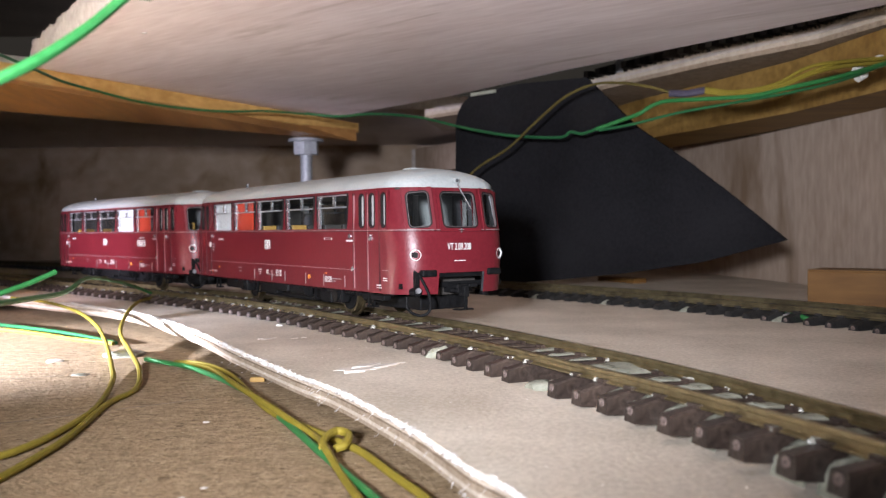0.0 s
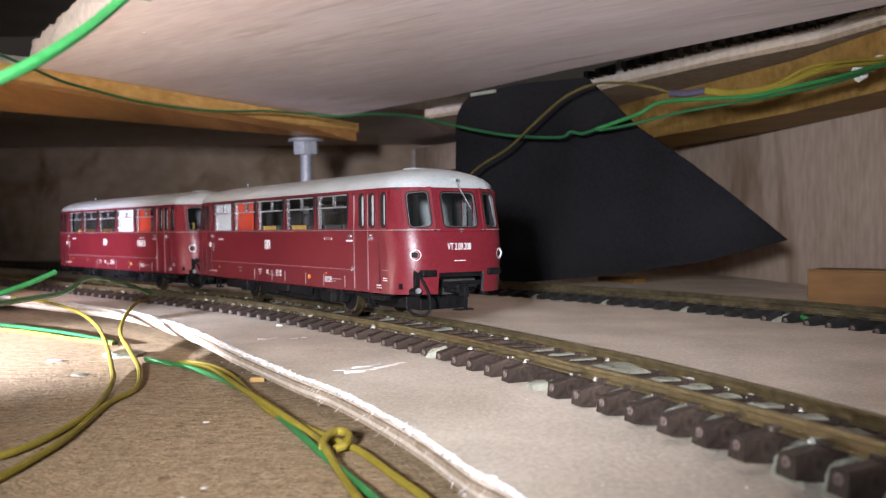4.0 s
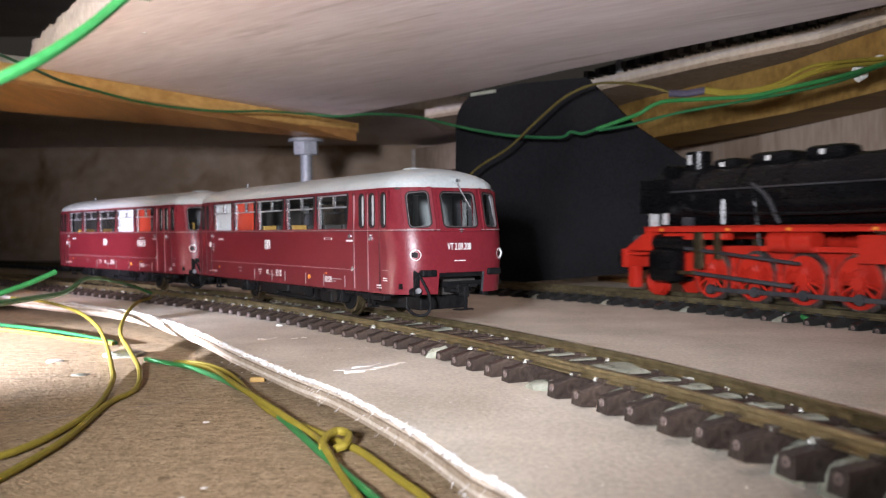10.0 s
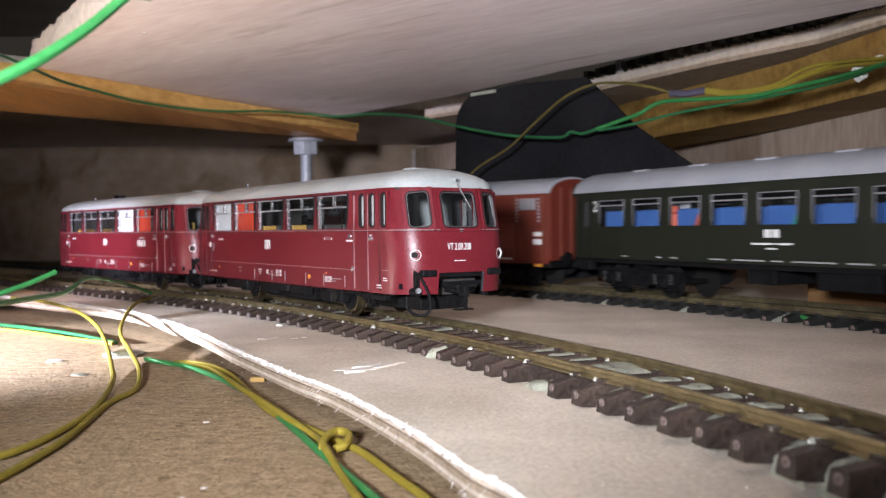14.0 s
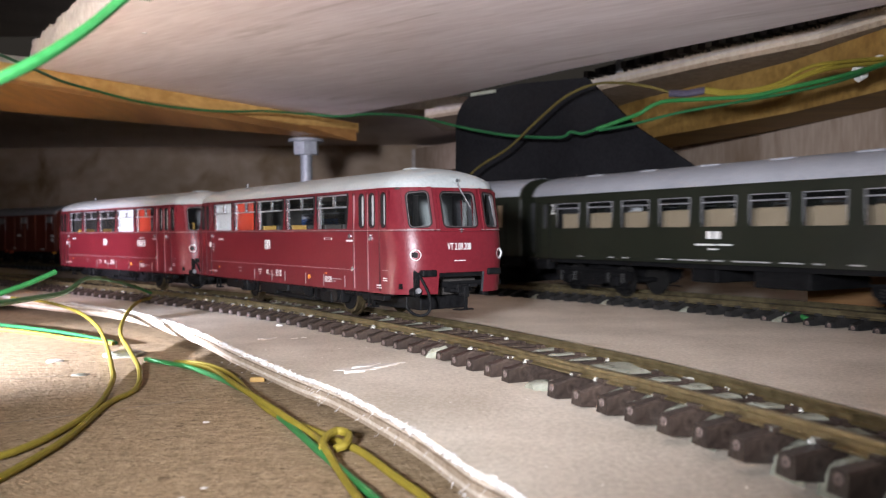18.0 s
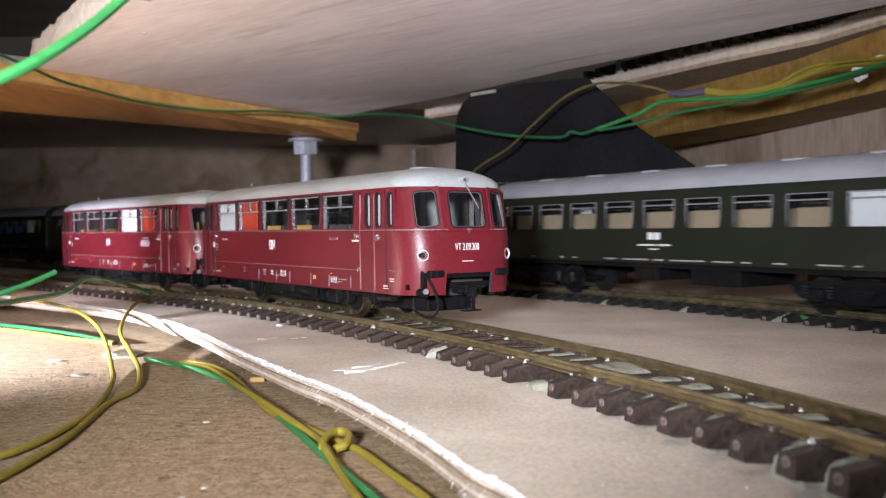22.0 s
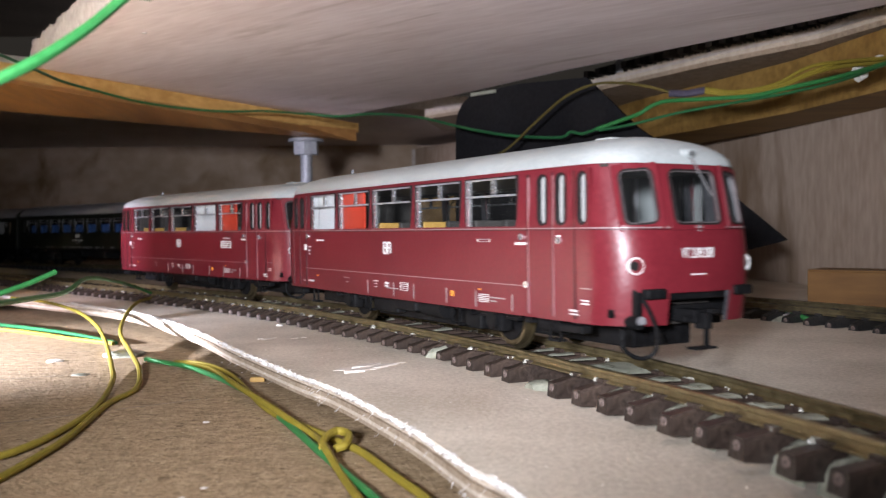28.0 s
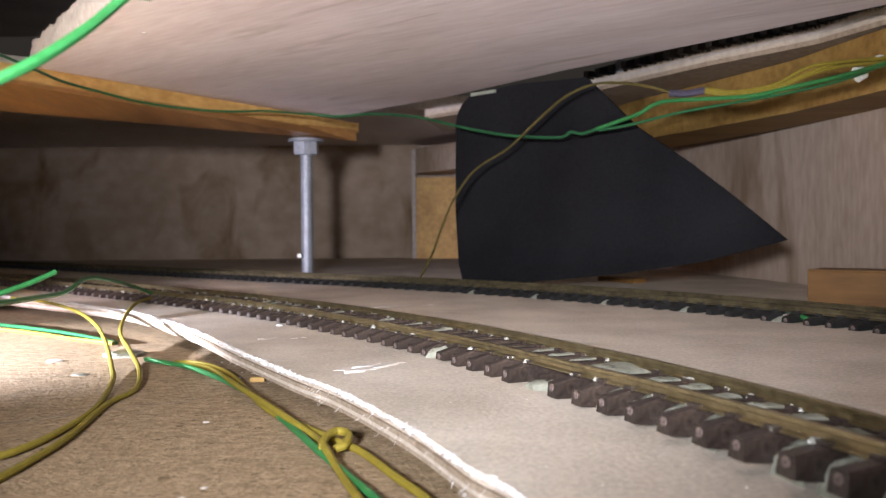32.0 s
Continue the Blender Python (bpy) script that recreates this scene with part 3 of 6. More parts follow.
def sleeper_mesh(deep=0.24):
    """A moulded sleeper: its top slopes down outside the rails, its flanks lean in, and chairs stand at both rails."""
    bm, rings = bmesh.new(), []
    for y, z in ((-1.28, -0.095), (-1.2, -0.075), (-0.94, -0.006), (-0.5, 0.0), (0.0, -0.012), (0.5, 0.0), (0.94, -0.006), (1.2, -0.075), (1.28, -0.095)):
        lean = 0.115 + 0.008 * math.sin(y * 9)
        rings.append([bm.verts.new(c) for c in ((-0.14, y, -deep), (0.14, y, -deep), (lean, y, z - 0.025), (lean - 0.025, y, z), (0.025 - lean, y, z), (-lean, y, z - 0.025))])
    for p, q in zip(rings[:-1], rings[1:]):
        for k in range(6):
            bm.faces.new((p[k], q[k], q[(k + 1) % 6], p[(k + 1) % 6]))
    bm.faces.new(rings[0]), bm.faces.new(rings[-1][::-1])
    for y in (-0.72, 0.72):
        for d in (-0.15, 0.15):
            box(bm, -0.1, 0.1, y + d - 0.045, y + d + 0.045, -0.01, 0.045)
    me = bpy.data.meshes.new("sleeper")
    bmesh.ops.scale(bm, vec=(K, K, K), verts=bm.verts)
    bm.to_mesh(me)
    bm.free()
    return me


def lay_track(name, line, s0, s1, label, material, places, seen, tilt, hollow):
    track = thing(name, label, "track")
    for off in (-0.7625, 0.7625):
        part("rail", rail_mesh(line, s0, s1, off, 0.5, tilt), BRASS if line is NEAR else RAILDARK, track, "tarnished brass rail", True)
    me, tall = sleeper_mesh(), sleeper_mesh(0.32)
    me.materials.append(material), tall.materials.append(material)
    bm = bmesh.new()
    for k in range(14):
        a, b = 2 * math.pi * k / 14, 2 * math.pi * (k + 1) / 14
        ring = [(q * math.cos(w), y, -0.175 + q * math.sin(w)) for w in (a, b) for q, y in ((0.018, -1.278), (0.018, -1.296), (0.056, -1.296), (0.056, -1.278))]
        v = [bm.verts.new(c) for c in ring]
        for i in range(4):
            j = (i + 1) % 4
            bm.faces.new((v[i], v[j], v[j + 4], v[i + 4]))
    bmesh.ops.remove_doubles(bm, verts=bm.verts, dist=0.001)
    end_me = bpy.data.meshes.new("end_mark")
    bmesh.ops.scale(bm, vec=(K, K, K), verts=bm.verts)
    bm.to_mesh(end_me)
    bm.free()
    end_me.materials.append(SLEEPEREND)
    rest = bmesh.new()
    rnd = random.Random(len(name))
    for s in places:
        s += rnd.uniform(-0.03, 0.03)
        p, h = line.at(s)
        jig = rnd.uniform(-1.5, 1.5)
        if seen[0] <= s <= seen[1]:
            o = new("sleeper", tall if tilt(s, -1) > 0.02 else me)
            o.parent = track
            o.matrix_basis = pose(p.x * K, p.y * K, (-0.17 + (tilt(s, -1) + tilt(s, 1)) / 2 + rnd.uniform(-0.008, 0.008)) * K, math.degrees((tilt(s, 1) - tilt(s, -1)) / 1.52), 0, math.degrees(h) + jig)
            if hollow(s):
                e = new("end_mark", end_me)
                e.parent = o
        else:
            d = Vector((math.cos(h), math.sin(h)))
            e = Vector((-d.y, d.x))
            c = [p + d * a + e * b for a, b in ((-0.13, -1.28), (0.13, -1.28), (0.13, 1.28), (-0.13, 1.28))]
            prism(rest, [tuple(q) for q in c], -0.41, -0.175)
    tagged(part("hidden_sleepers", rest, material, track), kind="stuff")
    return track


# the sleepers under the near line: two lengths of track with a gap where they join
NEAR_SLEEPERS = [18.8 - 0.6725 * k for k in range(114)][::-1] + [20.39 + 0.746 * k for k in range(106)]
lay_track("near_track", NEAR, -58, 100, "brass-railed track with brown plastic sleepers on card", SLEEPER, NEAR_SLEEPERS, (-24, 36), bank, lambda s: s > -20)
lay_track("far_track", FAR, -228, 262, "brass-railed track with black plastic sleepers near the side panel", SLEEPERBLACK, [-228 + 0.7 * k for k in range(700)], (-30, 34), lambda s, off: 0.0, lambda s: 19.5 < s)

# ---- wires, glue and marks ----
wire("green_wire", [(-3.82, 7.5, 3.34), (-3.57, 7.8, 3.58), (-3.4, 8.1, 3.82), (-3.26, 8.4, 4.07), (-3.1, 8.8, 4.43), (-2.74, 9.0, 4.88), (-2.5, 9.2, 8.5)], 0.055, GREEN, "bright green wire hanging under the upper board")
wire("green_wire", [(-6.85, 13.0, 1.08), (-6.61, 13.2, 1.19), (-6.38, 13.6, 1.31), (-6.13, 14.0, 1.47)], 0.042, GREEN, "loose cut end of a green wire")
wire("green_wire", [(-7.37, 14.0, 0.91), (-7.52, 15.0, 0.9), (-7.87, 17.0, 0.84), (-8.34, 19.5, 0.78), (-9.24, 23.0, 0.91), (-10.07, 27.0, 0.63), (-10.6, 30.5, 0.22), (-10.57, 32.3, -0.16)], 0.055, GREEN, "green feeder wire soldered to the near rail")
wire("yellow_wire", [(-6.15, 11.6, -0.92), (-5.92, 12.2, -0.92), (-5.85, 13.3, -0.93), (-6.0, 15.2, -0.93), (-6.69, 17.8, -0.93), (-7.37, 19.6, -0.89), (-9.02, 23.5, -0.73), (-10.3, 26.0, -0.53), (-11.71, 28.0, -0.34), (-13.95, 31.0, -0.32), (-16.11, 33.0, -0.3)], 0.055, YELLOW, "ochre yellow wire lying over the board edge")
wire("yellow_wire", [(-5.52, 10.4, -0.94), (-5.48, 11.3, -0.93), (-5.55, 13.0, -0.93), (-5.95, 15.6, -0.94), (-5.97, 17.1, -0.94), (-6.55, 19.0, -0.87), (-7.43, 21.0, -0.77), (-8.59, 23.5, -0.58), (-9.21, 25.6, -0.33), (-9.74, 28.0, -0.16), (-10.35, 31.0, -0.23), (-10.3, 32.6, -0.31)], 0.055, YELLOW, "ochre yellow feeder wire rising to the near rail")
wire("green_wire", [(-7.12, 21.1, -0.94), (-5.59, 19.6, -0.93), (-3.85, 16.9, -0.94), (-2.6, 14.2, -0.94), (-1.78, 12.25, -0.94), (-1.16, 10.8, -0.94), (-0.66, 9.6, -0.94), (0.0, 7.5, -0.94)], 0.055, GREEN, "green wire along the foot of the track board")
wire("yellow_wire", [(-6.26, 20.6, -0.94), (-5.47, 20.1, -0.92), (-4.45, 18.5, -0.92), (-3.06, 15.1, -0.93), (-2.27, 13.8, -0.94), (-1.67, 12.9, -0.94), (-1.13, 12.0, -0.93), (-0.6, 10.8, -0.94), (-0.17, 9.8, -0.94), (0.4, 8.0, -0.94)], 0.055, YELLOW, "ochre yellow wire along the foot of the track board")
wire("yellow_wire", [(-6.2, 20.4, -0.93), (-5.18, 19.5, -0.93), (-3.74, 16.4, -0.84), (-2.59, 14.1, -0.84), (-1.87, 12.9, -0.94), (-1.67, 12.1, -0.84), (-1.33, 11.1, -0.94), (-0.93, 9.8, -0.94), (-0.5, 8.5, -0.94)], 0.055, YELLOW, "second ochre yellow wire beside the green one")
wire("wire_knot", [(-1.66, 12.0, -0.86), (-1.66, 12.35, -0.8), (-1.54, 12.62, -0.78), (-1.36, 12.5, -0.8), (-1.37, 12.15, -0.86), (-1.5, 12.05, -0.9)], 0.06, YELLOW, "yellow wire looped round the bundle")
wire("green_wire", [(-15.36, 29.5, -0.88), (-12.88, 27.8, -0.9), (-11.01, 26.3, -0.92), (-9.01, 24.3, -0.94)], 0.055, GREENDARK, "dark green wire on the baseboard")
wire("yellow_wire", [(-14.84, 28.5, -0.93), (-12.47, 26.9, -0.94), (-10.6, 25.3, -0.94), (-9.05, 24.2, -0.94)], 0.055, YELLOW, "yellow wire beside the dark green one")
wire("green_wire", [(11.99, 22.0, 6.41), (12.32, 27.0, 6.72), (11.39, 29.0, 6.66), (10.45, 30.0, 6.54), (9.03, 31.0, 6.59), (7.89, 32.0, 6.64), (7.19, 32.5, 6.29), (6.67, 33.0, 6.13), (5.81, 33.5, 5.86)], 0.075, GREEN, "light green wire slung under the boards")
wire("green_wire", [(5.9, 33.45, 5.88), (5.36, 34.0, 5.75), (4.97, 34.3, 5.85), (4.77, 34.5, 5.72), (4.4, 35.0, 5.71), (2.73, 36.5, 5.97), (0.91, 38.0, 6.48), (-1.07, 40.0, 7.19), (-3.26, 42.0, 7.62), (-5.1, 44.0, 7.78), (-6.9, 45.0, 8.06)], 0.055, GREENDARK, "thin dark green wire slung before the black card")
wire("green_wire", [(11.99, 22.0, 6.53), (12.32, 27.0, 6.6), (11.39, 29.0, 6.5), (10.04, 30.5, 6.39), (8.42, 31.7, 6.21), (7.0, 32.6, 5.93), (5.9, 33.4, 5.8)], 0.05, GREENDARK, "dark green wire under the light green one")
wire("green_wire", [(-6.9, 45.2, 8.06), (-8.6, 43.4, 7.98), (-10.1, 41.7, 7.75), (-11.55, 40.3, 7.7), (-13.0, 38.5, 7.74), (-14.1, 36.4, 7.9), (-14.7, 34.4, 7.98), (-14.66, 31.9, 8.01), (-14.5, 29.0, 7.97)], 0.055, GREENDARK, "green wire along the pine batten")
wire("yellow_wire", [(-0.96, 38.0, 0.11), (-0.46, 37.6, 1.09), (0.03, 37.2, 2.4), (0.51, 37.0, 3.45), (1.33, 36.7, 4.56), (2.67, 35.8, 5.39), (3.73, 35.0, 6.36), (4.71, 34.0, 7.15), (5.66, 33.2, 7.49), (6.59, 32.6, 7.44), (7.49, 32.0, 7.19), (8.22, 31.7, 6.92)], 0.05, OLIVE, "thin yellow wire arching before the black card")
wire("heat_shrink", [(8.1, 31.65, 6.9), (8.64, 31.4, 6.85), (9.25, 31.1, 6.92)], 0.13, HEATSHRINK, "black shrink sleeve over the joined wires")
wire("yellow_wire", [(9.18, 31.0, 6.96), (10.04, 30.5, 6.76), (11.06, 29.6, 6.85), (11.78, 28.6, 7.23), (12.24, 27.2, 7.14), (12.24, 23.0, 6.5)], 0.06, YELLOW, "yellow wire bundled under the beam")
wire("yellow_wire", [(9.18, 31.0, 6.82), (10.04, 30.5, 6.66), (11.06, 29.6, 6.7), (11.78, 28.6, 6.98), (12.24, 27.2, 7.0), (12.3, 23.0, 6.39)], 0.06, YELLOW, "yellow wire bundled under the beam")
wire("yellow_wire", [(9.2, 31.0, 6.9), (10.1, 30.4, 6.70), (11.1, 29.5, 6.78), (11.85, 28.4, 7.08), (12.3, 27.1, 7.1), (12.4, 23.0, 6.45)], 0.05, YELLOW, "yellow wire bundled under the beam")
clip = bmesh.new()
rod(clip, (12.35, 26.5, 6.62), (12.6, 26.5, 6.72), 0.24, 14, 0.2)
bmesh.ops.create_icosphere(clip, subdivisions=2, radius=0.2, matrix=Matrix.Translation((12.75, 25.9, 6.9)))
tagged(obj("cable_clip", clip, WHITEPLASTIC, smooth=True), "white plastic clip that holds the wires", "cable clip")


def blob(name, x, y, z, r, flat, material, label, seed, category="glue"):
    """A lump: a squashed ball with an uneven skin."""
    bm = bmesh.new()
    bmesh.ops.create_icosphere(bm, subdivisions=3, radius=r)
    for v in bm.verts:
        k = 1 + 0.35 * noise.noise(v.co / r * 1.7 + Vector((seed, seed * 2, 0)))
        v.co = Vector((v.co.x * k + x, v.co.y * k + y, max(v.co.z * flat * k, -0.02) + z))
    return tagged(obj(name, bm, material, smooth=True), label, category)


blob("glue_lump", -5.42, 26.95, TOP, 0.42, 0.75, DROP, "clear glue lump at a rail joint", 1)
blob("solder_joint", -10.55, 32.5, -0.32, 0.22, 0.8, SOLDER, "bright solder joint on the near rail", 2, "solder")
blob("solder_joint", 9.38, 23.75, -0.36, 0.3, 0.7, CHROME, "bright solder joint on the far rail", 3, "solder")
blob("glue_lump", -8.03, 22.2, FLOOR, 0.5, 0.3, GLUE, "milky glue lump at the foot of the track board", 4)
blob("glue_spot", -9.38, 21.3, FLOOR, 0.2, 0.2, FIBRE, "white glue spot on the baseboard", 5)
blob("glue_spot", -7.9, 19.2, FLOOR, 0.2, 0.1, GLUE, "glue smear on the baseboard", 6)
blob("glue_spot", -3.86, 14.3, FLOOR, 0.06, 0.2, FIBRE, "white glue spot on the baseboard", 7)
blob("glue_spot", -2.9, 10.6, FLOOR, 0.045, 0.2, FIBRE, "white glue spot on the baseboard", 8)
blob("glue_spot", -3.05, 10.2, FLOOR, 0.04, 0.2, FIBRE, "white glue spot on the baseboard", 9)
blob("glue_spot", -4.36, 23.5, TOP, 0.1, 0.5, FIBRE, "white glue spot on the card", 10)

# pale scuffs where the card's skin is torn
rnd = random.Random(11)
for (ax, ay), (bx, by), w, k in (((-1.85, 15.6), (-1.05, 16.5), 0.22, 11), ((-4.35, 20.4), (-3.8, 21.2), 0.1, 3), ((-3.8, 20.6), (-3.1, 20.8), 0.1, 3), ((-2.5, 28.8), (-1.2, 29.8), 0.08, 3), ((-1.2, 29.3), (0.3, 30.4), 0.06, 2), ((-1.2, 16.3), (-0.7, 16.9), 0.1, 2)):
    bm = bmesh.new()
    for i in range(k):
        t0, t1 = sorted((rnd.random() * 0.7, 0.35 + rnd.random() * 0.65))
        ox, oy = rnd.uniform(-w, w), rnd.uniform(-w, w)
        p, q = Vector((ax, ay)).lerp(Vector((bx, by)), t0) + Vector((ox, oy)), Vector((ax, ay)).lerp(Vector((bx, by)), t1) + Vector((ox, oy))
        n = Vector((-(q - p).y, (q - p).x)).normalized() * rnd.uniform(0.05, 0.15)
        prism(bm, [tuple(p), tuple(p.lerp(q, 0.4) - n), tuple(q), tuple(p.lerp(q, 0.5) + n)], TOP - 0.01, TOP + 0.004 + 0.003 * i)
    tagged(obj("scuff", bm, SCUFF, track_board), kind="stuff")

# glue that oozed up between the near sleepers, and clear drops at the rail feet
def lumps(bm, p, r, base, tall, wide=1.2):
    g = bmesh.ops.create_icosphere(bm, subdivisions=2, radius=r)
    sd = Vector((p.x, p.y, 0)) * 3
    for v in g["verts"]:
        k = 1 + 0.5 * noise.noise(v.co / r * 1.3 + sd)
        v.co = Vector((v.co.x * wide * k + p.x, v.co.y * k + p.y, max(0, v.co.z) * tall * k + base))


def pad(bm, line, s0, s1, o0, o1, za, zb, seed):
    """A slumped pad of glue that fills the gap between two sleepers, from o0 to o1 across the line, rising from za to zb."""
    rows, n = [], 7
    for i in range(n):
        u = i / (n - 1)
        row = []
        for k in range(n):
            v = k / (n - 1)
            rim = min(1.0, 0.45 + 2.5 * min(u, 1 - u), 3.5 * v)
            w = 0.03 * noise.noise(Vector((u * 3, v * 3, seed)))
            p = line.at(s0 + (s1 - s0) * (u + 0.1 * noise.noise(Vector((v * 2, seed, 1)))), o0 + (o1 - o0) * (v + 0.12 * noise.noise(Vector((u * 2, seed, 5)))))[0]
            row.append(bm.verts.new((p.x, p.y, TOP - 0.01 + (za + (zb - za) * v + w - TOP + 0.01) * rim ** 0.6)))
        rows.append(row)
    for a, b in zip(rows[:-1], rows[1:]):
        for k in range(n - 1):
            bm.faces.new((a[k], a[k + 1], b[k + 1], b[k]))


bm, drops = bmesh.new(), bmesh.new()
rnd = random.Random(21)
for i, (s0, s1) in enumerate(zip(NEAR_SLEEPERS[:-1], NEAR_SLEEPERS[1:])):
    s = (s0 + s1) / 2
    if not -10 < s < 33:
        continue
    up, far_up = (bank(s), bank(s, 1)) if s > 12 else (0.0, 0.0)
    if s > 17.5 or rnd.random() < 0.3:
        o = rnd.uniform(0.0, 0.12)
        pad(bm, NEAR, s0 + 0.1, s1 - 0.1, o, o + rnd.uniform(0.5, 0.56), -0.22 + up * 0.6, -0.15 + far_up, i * 1.7)
    if s > 17.5 and rnd.random() < 0.8:
        pad(bm, NEAR, s0 + 0.1, s1 - 0.1, -1.0, -0.68, -0.3 + 0.8 * up, -0.19 + up, i * 2.3)
    for off in (-0.62, -0.9, 0.62, 0.9, -0.6, -0.88, 0.6):
        if rnd.random() < 0.6:
            r = rnd.uniform(0.02, 0.055)
            lumps(drops, NEAR.at(s0 + rnd.uniform(-0.12, 0.12), off + rnd.uniform(-0.04, 0.04))[0], r, -0.16 + (bank(s0, off) if s > 12 else 0.0), 1.1)
for s, off, r, tall in ((19.6, -1.0, 0.24, 0.6), (15.6, -1.05, 0.2, 1.1)):
    lumps(bm, NEAR.at(s, off)[0], r, TOP, tall)
pad(bm, NEAR, 18.9, 20.25, -0.1, 0.62, -0.18, -0.14, 3.3)
tagged(obj("track_glue", bm, GLUE, smooth=True), "grey-green glue between the near sleepers", "glue", kind="stuff")
tagged(obj("glue_drops", drops, DROP, smooth=True), "clear glue drops along the near rails", "glue", kind="stuff")
# pencil lines on the baseboard
for p, q in (((-11.9, 21.75), (-9.0, 23.2)), ((-8.2, 13.6), (-4.4, 16.35)), ((-9.5, 18.6), (-7.9, 19.3))):
    n = (Vector(q) - Vector(p)).normalized() * 0.012
    tagged(obj("pencil_line", prism(bmesh.new(), [(p[0] - n.y, p[1] + n.x), (p[0] + n.y, p[1] - n.x), (q[0] + n.y, q[1] - n.x), (q[0] - n.y, q[1] + n.x)], FLOOR - 0.01, FLOOR + 0.003), PENCIL, floor), kind="stuff")
bm = bmesh.new()
for i in range(52):
    s = -228 + 0.7 * (334 + i)
    if i % 5 == 0 or i > 34:
        pad(bm, FAR, s + 0.1, s + 0.62, -1.2, -0.95, TOP + 0.03, -0.27, i * 1.9)
tagged(obj("track_glue", bm, GLUE, smooth=True), "pale glue between the far sleepers", "glue", kind="stuff")
# dust and crumbs on the card
bm = bmesh.new()
for i in range(130):
    x, y = rnd.uniform(-6, 7), rnd.uniform(8, 34)
    r = rnd.uniform(0.004, 0.011)
    g = bmesh.ops.create_icosphere(bm, subdivisions=1, radius=r)
    if (Vector((x, y)) - NEAR.c).length < 47.6:
        y += 6
    for v in g["verts"]:
        v.co = Vector((v.co.x * rnd.uniform(0.8, 2.2) + x, v.co.y + y, v.co.z * 0.6 + TOP + 0.006))
tagged(obj("crumbs", bm, FIBRE), "pale crumbs and dust on the card", "dust", kind="stuff")

blob("glue_spot", -9.6, 28.8, UP - 0.06, 0.09, 0.5, FIBRE, "white drop under the upper board", 12)
tagged(obj("wood_chip", boxes((-3.98, -3.68, 18.1, 18.2, FLOOR, FLOOR + 0.1), bevel=0.02), PINEX), "pale wood chip under the edge of the track board", "wood chip")
tagged(obj("wood_chip", prism(bmesh.new(), [(4.35, 12.0), (4.7, 11.75), (4.78, 11.84), (4.5, 12.05)], TOP, TOP + 0.05), PINEX), "thin wood chip beside the near rail", "wood chip")
tagged(obj("wood_chip", prism(bmesh.new(), [(5.15, 11.2), (5.5, 11.0), (5.52, 11.06), (5.2, 11.26)], TOP, TOP + 0.04), PINEX), "thin wood chip beside the near rail", "wood chip")
wire("green_wire", [(9.3, 23.95, -0.2), (9.36, 23.5, -0.22), (9.5, 23.15, -0.3), (9.75, 22.95, -0.37)], 0.07, GREEN, "short green wire soldered to the far rail")

# ---- vehicles: x forward, z from the rail head ----


def wheelset(parent, x, r, material=BLACK, tread=WHEEL, w=0.12):
    """An axle with two flanged wheels, its centre at axle height."""
    axle = new("wheelset")
    axle.parent = parent
    axle.matrix_basis = pose(x * K, 0, r * K)
    bm = rod(bmesh.new(), (0, -0.7, 0), (0, 0.7, 0), 0.08, 8)
    part("axle", bm, BLACK, axle)
    for y in (-1, 1):
        bm = bmesh.new()
        rod(bm, (0, y * 0.70, 0), (0, y * 0.83, 0), r, 28)
        rod(bm, (0, y * 0.66, 0), (0, y * 0.70, 0), r + 0.07, 28)
        part("tyre", bm, tread, axle, "worn bright wheel tyre", True)
        bm = bmesh.new()
        rod(bm, (0, y * 0.80, 0), (0, y * 0.85, 0), r * 0.8, 24)
        rod(bm, (0, y * 0.82, 0), (0, y * 0.90, 0), r * 0.25, 14)
        part("disc", bm, material, axle, "", True)
    return axle


def ring_outline(hx, hy, corner, bow, n=9, cuts=None):
    """Plan outline of a body with rounded corners and ends that bow outwards, as (x, y), anticlockwise from the rear right."""
    q = []
    for k in range(n + 1):
        a = math.pi / 2 * k / n
        q.append((hx - corner + corner * math.sin(a), hy - corner + corner * math.cos(a)))
    end = []
    m = 5
    ymax = hy - corner
    for y in cuts or [ymax * (1 - 2 * k / m) for k in range(1, m)]:
        end.append((hx, y))
    right = [(x, -y) for x, y in q][:]  # from side to nose on the right
    nose = right + end[::-1] + q[::-1]
    nose = [(x + bow * (1 - (y / hy) ** 2) if x > 0 else x, y) for x, y in nose]
    tail = [(-x, -y) for x, y in nose]
    return nose + tail


def shell(outline, zs, profile, openings, thick=0.07):
    """A thin body shell: outline swept over the heights zs, with window openings as (test on x, y, side) boxes left out."""
    bm = bmesh.new()
    n = len(outline)
    rows = []
    for z in zs:
        rows.append([bm.verts.new((*profile(x, y, z), z)) for x, y in outline])
    for i in range(len(zs) - 1):
        zm = (zs[i] + zs[i + 1]) / 2
        for k in range(n):
            j = (k + 1) % n
            xm, ym = (outline[k][0] + outline[j][0]) / 2, (outline[k][1] + outline[j][1]) / 2
            if any(o(xm, ym, zm) for o in openings):
                continue
            bm.faces.new((rows[i][k], rows[i][j], rows[i + 1][j], rows[i + 1][k]))
    bmesh.ops.recalc_face_normals(bm, faces=bm.faces)
    bmesh.ops.solidify(bm, geom=bm.faces[:], thickness=thick)
    return bm


